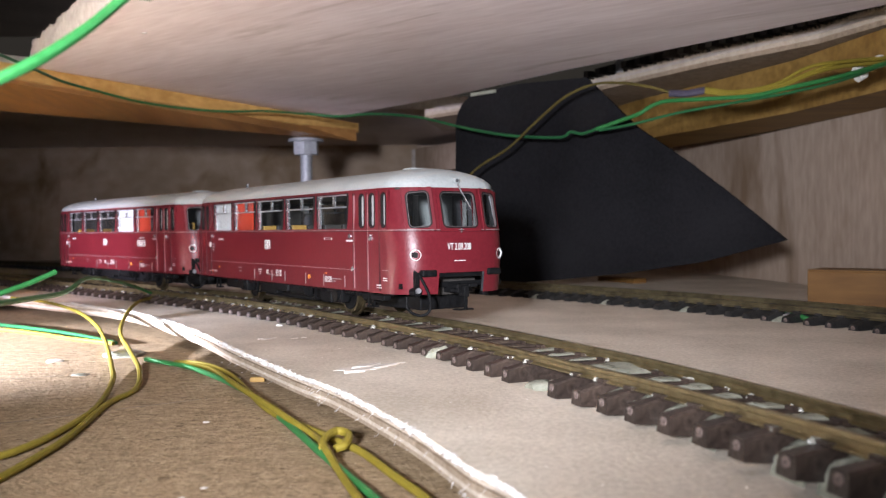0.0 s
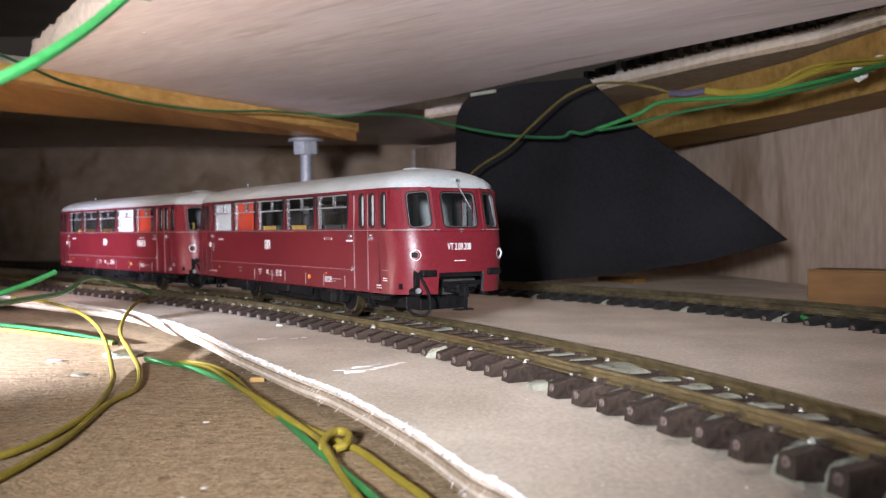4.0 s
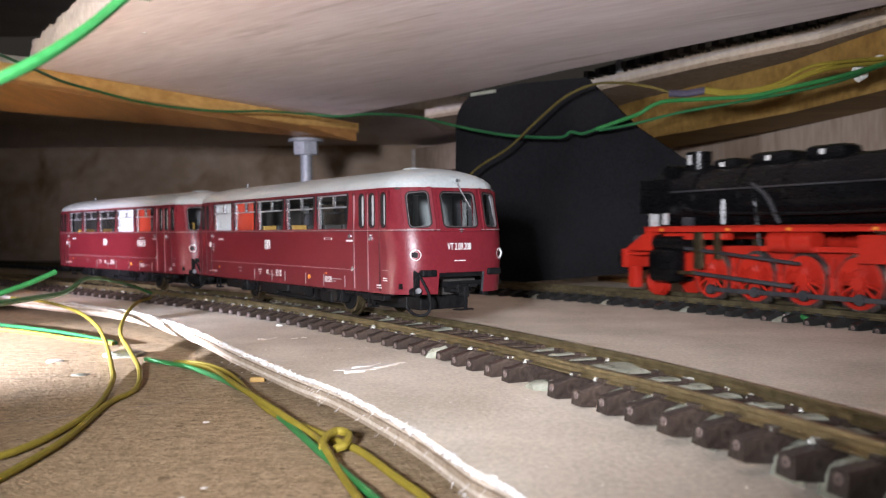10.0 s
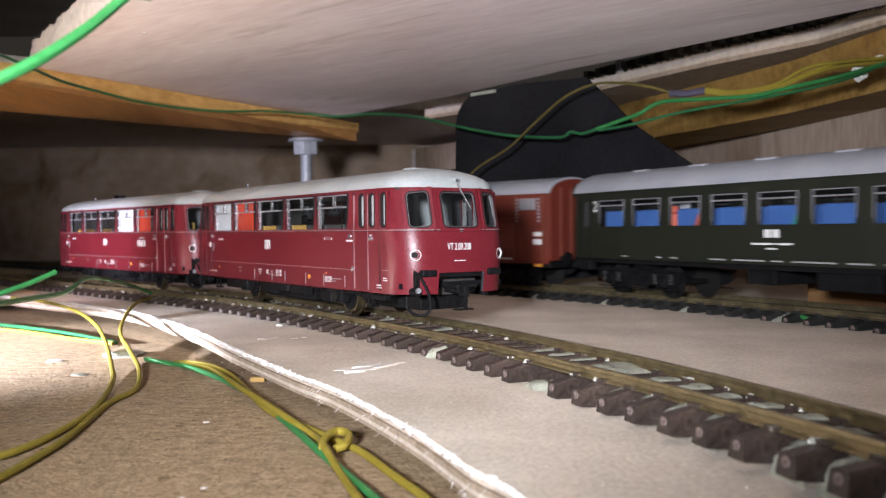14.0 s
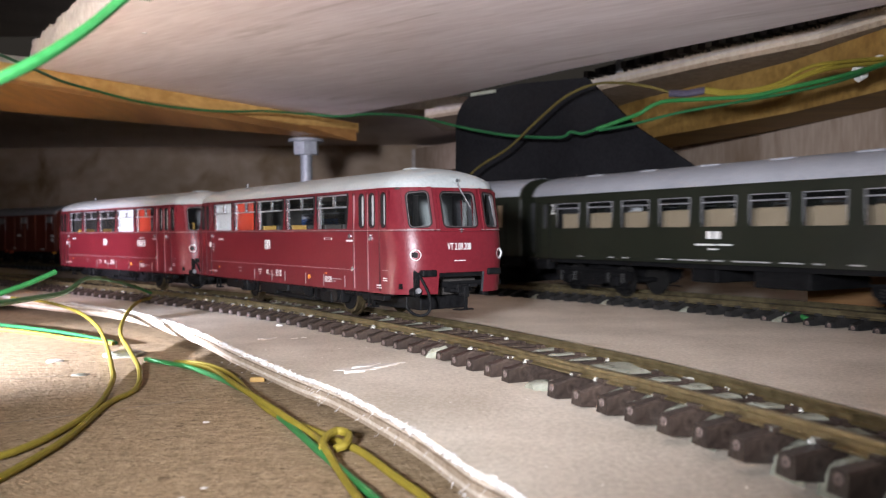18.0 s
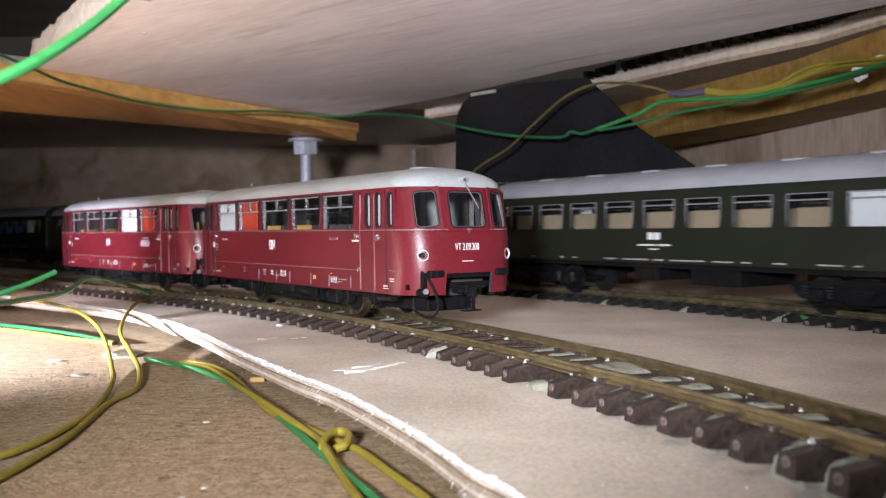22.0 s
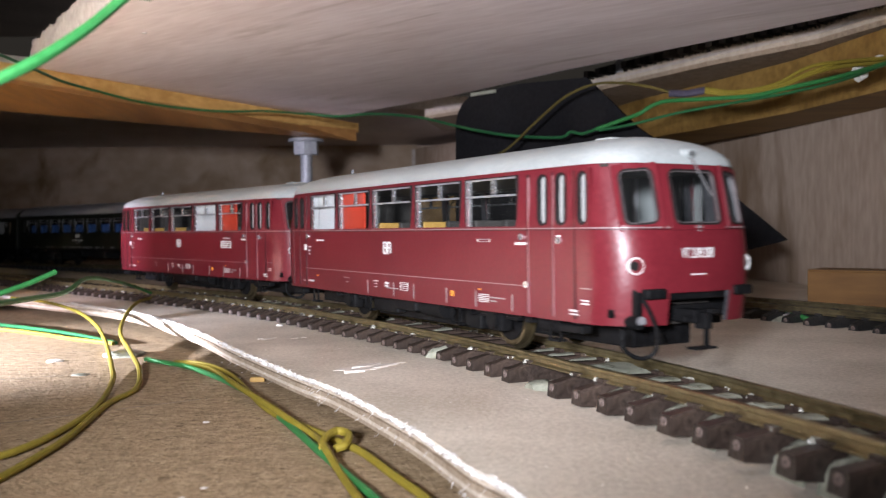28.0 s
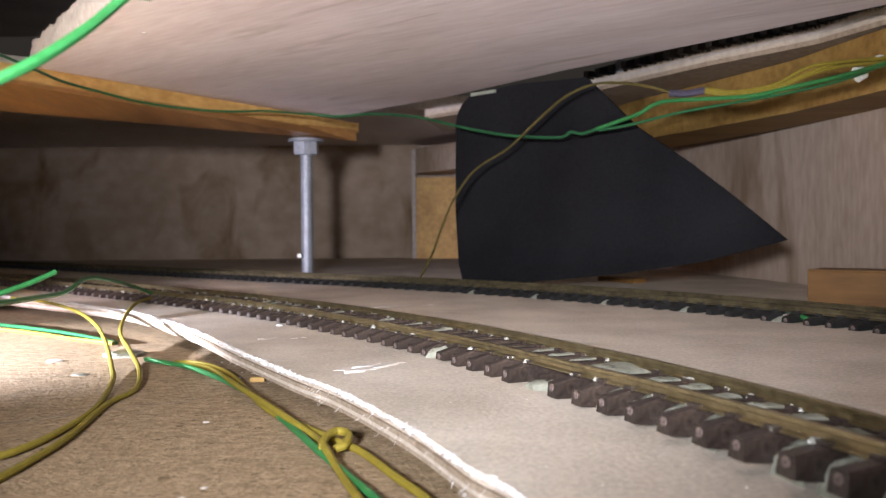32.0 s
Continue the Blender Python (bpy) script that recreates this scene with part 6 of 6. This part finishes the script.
        part("boiler_pipe", tube(bmesh.new(), spline([(1.2, y * 1.02, 3.3), (0.6, y * 1.1, 2.9), (0.2, y * 1.1, 2.2)], 5), 0.05), GUNMETAL, car)
        part("pump", rod(bmesh.new(), (2.2, y * 1.1, 2.2), (2.2, y * 1.1, 2.9), 0.17, 12), LOCOBLACK, car)
        part("smoke_plate", boxes((4.2, 5.5, *sorted((y * 1.28, y * 1.33)), 2.55, 3.6), bevel=0.02), LOCOBLACK, car, "black smoke deflector")
        part("plate_stay", boxes((5.0, 5.1, *sorted((y * 1.0, y * 1.3)), 2.16, 2.6), (4.3, 4.5, *sorted((y * 1.25, y * 1.31)), 2.2, 2.55)), SOLDER, car, "bright stay")
    bm = rod(bmesh.new(), (5.6, 0, 3.0), (-3.6, 0, 3.05), 0.92, 32, 0.97)
    boiler = part("boiler", bm, LOCOBLACK, car, "black boiler", True)
    for x in (3.6, 1.8, 0.2, -1.6, -3.0):
        part("boiler_band", rod(bmesh.new(), (x, 0, 3.02), (x + 0.08, 0, 3.02), 0.985, 32), LOCOBLACK, boiler)
    part("smokebox_door", rod(bmesh.new(), (5.6, 0, 3.0), (5.78, 0, 3.0), 0.8, 28, 0.55), LOCOBLACK, car, "", True)
    part("chimney", rod(bmesh.new(), (4.3, 0, 3.8), (4.3, 0, 4.45), 0.36, 20, 0.4), LOCOBLACK, car, "black chimney", True)
    part("chimney_mark", boxes((4.25, 4.35, 0.38, 0.41, 4.05, 4.35), (4.25, 4.35, -0.41, -0.38, 4.05, 4.35)), PRINT, car)
    for x, w, z in ((2.9, 0.5, 4.15), (1.2, 0.75, 4.22), (-0.6, 0.65, 4.25)):
        part("dome", boxes((x - w, x + w, -0.42, 0.42, 3.7, z), bevel=0.18), LOCOBLACK, car, "", True)
        part("dome_mark", boxes((x - 0.07, x + 0.07, 0.43, 0.45, z - 0.26, z - 0.12), (x - 0.07, x + 0.07, -0.45, -0.43, z - 0.26, z - 0.12)), PRINT, car)
    part("feed_heater", rod(bmesh.new(), (4.9, -0.7, 3.85), (4.9, 0.7, 3.85), 0.22, 14), LOCOBLACK, car, "", True)
    part("whistle", rod(bmesh.new(), (-3.2, 0.4, 3.9), (-3.2, 0.4, 4.3), 0.05, 6), WHEEL, car)
    # cab
    hole = lambda x, y, z: abs(y) > 1.3 and -5.9 < x < -4.5 and 2.95 < z < 3.6
    base = insert_x([(-6.6, -1.4), (-3.6, -1.4), (-3.6, 1.4), (-6.6, 1.4)], [-5.9, -4.5])
    part("cab", shell(base, [1.6, 2.1, 2.95, 3.6, 3.75], lambda x, y, z: (x, y * (1 if z < 3 else 0.96)), [hole, lambda x, y, z: x < -6.5 and abs(y) < 1.3 and z > 2.1]), LOCOBLACK, car, "black driver's cab")
    part("cab_roof", roof_bm(insert_x([(-6.8, -1.35), (-3.5, -1.35), (-3.5, 1.35), (-6.8, 1.35)], [-6, -5, -4]), 3.72, 0.55, 3, 1.4, over=0.04, flat=0.0), LOCOBLACK, car, "", True)
    for y in (-1, 1):
        fr = part("cab_window", frame_bm(-5.85, -4.55, 2.98, 3.58, y * 1.36, 0.04, 0.05), GUNMETAL, car)
        part("sash", boxes((-5.2, -5.14, *sorted((y * 1.33, y * 1.37)), 2.98, 3.58), (-5.85, -5.8, *sorted((y * 1.33, y * 1.37)), 2.98, 3.58)), GUNMETAL, fr)
        p = part("pane", boxes((-5.85, -4.55, *sorted((y * 1.33, y * 1.34)), 2.98, 3.58)), CLEAR, fr)
        p.visible_shadow = False
        part("sash_mark", boxes((-4.42, -4.26, *sorted((y * 1.36, y * 1.375)), 3.28, 3.44)), PRINT, fr)
        part("driver_seat", boxes((-5.75, -5.4, *sorted((y * 0.7, y * 1.1)), 2.4, 3.25), bevel=0.08), FIGRED, car)
        ya, yb = sorted((y * 1.405, y * 1.415))
        for x0, x1, h0, h1 in ((-5.5, -5.2, 2.22, 2.28), (-6.05, -5.8, 2.25, 2.33), (-4.15, -3.85, 2.2, 2.25), (-4.15, -3.85, 2.28, 2.32)):
            part("notice", boxes((x0, x1, ya, yb, h0, h1)), PRINT, car)
    part("ash_pan", boxes((-5.8, -3.0, -0.7, 0.7, 0.7, 1.6), bevel=0.05), LOCORED, car)
    wheelset(car, 5.35, 0.43, LOCORED, LOCORED)
    drivers = [spoked(car, x, 0.70) for x in (2.95, 1.3, -0.35, -2.0, -3.65)]
    rods = []
    for y in (-1, 1):
        bm = boxes((-3.8, 3.1, *sorted((y * 0.98, y * 1.04)), -0.06, 0.06))
        for x in (2.95, 1.3, -0.35, -2.0, -3.65):
            rod(bm, (x, y * 0.95, 0), (x, y * 1.08, 0), 0.14, 12)
        rods.append(part("coupling_rod", bm, GUNMETAL, car, "dark coupling rod"))
    return car, drivers, rods


def tender():
    car = thing("tender", "black coal tender on red four-wheeled bogies", "tender")
    part("water_tank", boxes((-3.9, 4.2, -1.42, 1.42, 1.2, 2.72), bevel=0.08), LOCOBLACK, car, "black water tank", True)
    bm = prism(bmesh.new(), [(4.2, 2.7), (4.2, 3.7), (3.4, 4.05), (-1.6, 4.05), (-1.9, 3.9), (-1.9, 2.7)], -0.95, 0.95)
    bmesh.ops.rotate(bm, cent=(0, 0, 0), matrix=Matrix.Rotation(radians(90), 3, "X"), verts=bm.verts)
    part("coal_bunker", bm, LOCOBLACK, car, "black tall coal bunker")
    for k in range(6):
        x = -1.4 + 1.0 * k
        part("bunker_rib", boxes((x, x + 0.08, -1.0, -0.95, 2.75, 4.0), (x, x + 0.08, 0.95, 1.0, 2.75, 4.0)), BLACK, car)
    bm = bmesh.new()
    rnd = random.Random(5)
    for k in range(140):
        r = rnd.uniform(0.1, 0.2)
        bmesh.ops.create_icosphere(bm, subdivisions=1, radius=r, matrix=Matrix.Translation((rnd.uniform(-1.6, 3.8), rnd.uniform(-0.8, 0.8), rnd.uniform(3.95, 4.1))))
    tagged(part("coal", bm, BLACK, car, "heap of coal"), kind="stuff")
    part("frame", boxes((-4.1, 4.3, -1.38, 1.38, 1.02, 1.22), bevel=0.03), LOCORED, car, "red tender frame")
    part("rear_beam", boxes((-4.3, -4.1, -1.35, 1.35, 0.75, 1.25), (-4.25, -4.1, -1.3, -1.0, 0.25, 0.8), (-4.25, -4.1, 1.0, 1.3, 0.25, 0.8), bevel=0.03), LOCORED, car, "red rear beam")
    part("rear_box", boxes((-4.3, -3.9, -1.2, 1.2, 1.25, 2.6), bevel=0.05), LOCOBLACK, car)
    for y in (-0.8, 0.8):
        part("rear_mark", boxes((-4.33, -4.3, y - 0.14, y + 0.14, 2.2, 2.45)), YELLOWPRINT, car, "yellow warning mark")
        bm = rod(bmesh.new(), (-4.3, y * 1.1, 1.05), (-4.7, y * 1.1, 1.05), 0.1, 10)
        rod(bm, (-4.7, y * 1.1, 1.05), (-4.76, y * 1.1, 1.05), 0.24, 16)
        part("buffer", bm, BLACK, car)
        part("ladder", boxes((-4.36, -4.3, y * 1.3 - 0.03, y * 1.3 + 0.03, 1.2, 2.7)), GUNMETAL, car)
        part("bunker_lamp", boxes((-1.96, -1.9, y * 0.9 - 0.07, y * 0.9 + 0.07, 3.75, 3.92)), PRINT, car)
    part("tank_hatch", rod(bmesh.new(), (-3.0, 0, 2.7), (-3.0, 0, 2.98), 0.4, 18), LOCOBLACK, car, "", True)
    for y in (-1, 1):
        ya, yb = sorted((y * 1.42, y * 1.435))
        for x0, x1, h0, h1 in ((2.8, 3.4, 1.95, 2.05), (2.8, 3.4, 1.75, 1.85), (2.8, 3.3, 1.6, 1.66), (2.2, 2.55, 1.85, 2.02)):
            part("notice", boxes((x0, x1, ya, yb, h0, h1)), PRINT, car)
        part("handrail", rod(bmesh.new(), (4.1, y * 1.45, 1.4), (4.1, y * 1.45, 3.0), 0.02, 6), SOLDER, car)
    for y in (-1, 1):
        part("ladder_rail", boxes((4.26, 4.3, *sorted((y * 1.38, y * 1.41)), 0.6, 3.0)), ALLOY, car, "grey handrail at the front")
        part("valve", rod(bmesh.new(), (4.25, y * 1.0, 2.95), (4.25, y * 1.38, 2.95), 0.07, 10), ALLOY, car)
        part("rear_ladder", boxes((-4.0, -3.94, *sorted((y * 1.43, y * 1.46)), 1.2, 2.75), (-3.6, -3.54, *sorted((y * 1.43, y * 1.46)), 1.2, 2.75), *[(-4.0, -3.54, *sorted((y * 1.43, y * 1.46)), 1.35 + 0.3 * k, 1.39 + 0.3 * k) for k in range(5)]), BLACK, car)
        part("rear_step", boxes((-4.25, -3.75, *sorted((y * 1.1, y * 1.36)), 0.28, 0.36), (-4.0, -3.9, *sorted((y * 1.26, y * 1.36)), 0.28, 1.05)), LOCORED, car)
        part("frame_flange", boxes((-4.1, 4.3, *sorted((y * 1.38, y * 1.44)), 1.16, 1.22), (-4.1, 4.3, *sorted((y * 1.38, y * 1.43)), 1.02, 1.06)), LOCORED, car)
    for x in (-1.95, 1.95):
        bogie(car, x, (-0.9, 0.9), 0.46, LOCORED, "red bogie with springs", TYRE)
    return car

# ---- trains ----
railcar_front = railcar("railcar", "wine-red four-wheeled model railcar with grey roof", True)
trailer = railcar("railcar_trailer", "wine-red model railcar trailer coupled behind the railcar", False)
engine, drivers, coupling_rods = steam_engine()
coal_tender = tender()
goods_van = van()
coaches = [coach("dark green coach with blue seats and small seated figures", BLUE, ((3.2, FIGRED), (-0.3, FIGTEAL), (4.4, FIGRED)))]
coaches.append(coach("dark green coach with blue seats", BLUE))
coaches.append(coach("dark green coach with tan interior", TAN))
coaches.append(copy_thing(coaches[2], Matrix()))
coaches.append(copy_thing(coaches[2], Matrix()))
coaches.append(coach("dark green last coach with bright strips at its open gangway end", BLUE, (), True))

# each vehicle: its middle behind the engine's front, half its pivot distance, and how far it sits below the level
TRAIN = [(engine, 6.25, 3.0, 0), (coal_tender, 16.85, 2.2, 0), (goods_van, 30.0, 4.2, 0)] + [(c, 47.15 + 19.15 * i - gain, 6.2, sag) for i, (c, gain, sag) in enumerate(zip(coaches, (0, 0, 0, 0.05, 0.3, 0.16), (-0.03, -0.03, -0.07, -0.08, -0.1, -0.05)))]


def fronts(t):
    """Where the engine's front stands on the far line."""
    return ease(t, (0, 25, 27, 29, 30, 30.7, 32), (115.1, -137.35, -158.2, -180.6, -193.05, -201.0, -209.0))


def far_pose(s, half, sag=0.0):
    a, b = FAR.at(s - half)[0], FAR.at(s + half)[0]
    mid = (a + b) / 2
    d = a - b
    return pose(mid.x * K, mid.y * K, sag * K, 0, 0, math.degrees(math.atan2(d.y, d.x)))


# along the line by time: place, how far each car stands outside the arc, and its turn from the arc's heading
CAR_T = (0, 20.5, 21, 22, 23, 24, 25, 25.5, 26.5, 27.5, 28, 28.5, 29, 29.5, 30, 30.5, 31, 31.4, 32)
CAR_S = (7.04, 7.04, 7.1, 7.37, 7.6, 7.87, 8.12, 8.4, 9.7, 12.2, 14.55, 17.9, 21.97, 26.4, 31.9, 37.5, 42.8, 46.8, 53.3)
TRAIL_S = (-6.2, -6.2, -6.14, -5.87, -5.63, -5.35, -5.1, -4.85, -3.5, -1.4, 0.3, 3.2, 7.5, 12.75, 17.76, 22.58, 26.41, 30.31, 36.9)
RIDE = {
    "railcar": ((0.32, 0.32, 0.32, 0.31, 0.3, 0.29, 0.28, 0.26, 0.21, 0.1, 0.05, 0.07, 0.44, 1.3, 1.62, 1.79, 1.84, 1.84, 1.84), (-1.2, -1.2, -1.2, -1.0, -0.9, -0.7, -0.5, -0.35, 0.5, 2.1, 3.0, 4.9, 8.1, 13.5, 14.3, 14.3, 14.3, 14.3, 14.3)),
    "railcar_trailer": ((0.75, 0.75, 0.75, 0.73, 0.71, 0.69, 0.67, 0.65, 0.57, 0.55, 0.52, 0.36, 0.16, 0.0, 0.07, 0.6, 1.65, 2.1, 2.15), (-3.0, -3.0, -3.0, -3.0, -3.0, -3.0, -3.0, -3.0, -3.2, -3.7, -4.0, -2.8, -0.1, 2.1, 4.4, 9.3, 16.0, 16.5, 16.5)),
}


def near_pose(t, name, table):
    off, yaw = RIDE[name]
    p, h = NEAR.at(ease(t, CAR_T, table), ease(t, CAR_T, off))
    return pose(p.x * K, p.y * K, 0.015 * K, 0, 0, math.degrees(h) + ease(t, CAR_T, yaw))


def motions():
    times = [0, 10, 20, 20.5] + [20.5 + 0.25 * k for k in range(1, 47)]
    for car, table in ((railcar_front, CAR_S), (trailer, TRAIL_S)):
        walk(car, [(t, near_pose(t, car.name, table)) for t in times])
        for axle in [o for o in car.children if o.name.startswith("wheelset")]:
            x = axle.matrix_basis.translation.copy()
            rows = []
            for k in range(0, 241):
                t = 20 + 0.05 * k
                turn = (ease(t, CAR_T, table) - table[0]) / 0.45
                rows.append((t, Matrix.Translation(x) @ Matrix.Rotation(turn, 4, "Y")))
            walk(axle, [(0, rows[0][1])] + rows)
    steps = [0.25 * k for k in range(129)]
    for car, back, half, sag in TRAIN:
        walk(car, [(t, far_pose(fronts(t) + back, half, sag)) for t in steps])
    fine = [0.1 * k for k in range(321)]
    for axle in drivers:
        x = axle.matrix_basis.translation.copy()
        walk(axle, [(t, Matrix.Translation(x) @ Matrix.Rotation((fronts(0) - fronts(t)) / 0.70, 4, "Y")) for t in fine])
    for bar in coupling_rods:
        rows = []
        for t in fine:
            a = (fronts(0) - fronts(t)) / 0.70
            off = Matrix.Rotation(a, 4, "Y") @ Vector((-0.272, 0, -0.33))
            rows.append((t, Matrix.Translation(Vector((off.x, 0, off.z + 0.70)) * K)))
        walk(bar, rows)


motions()
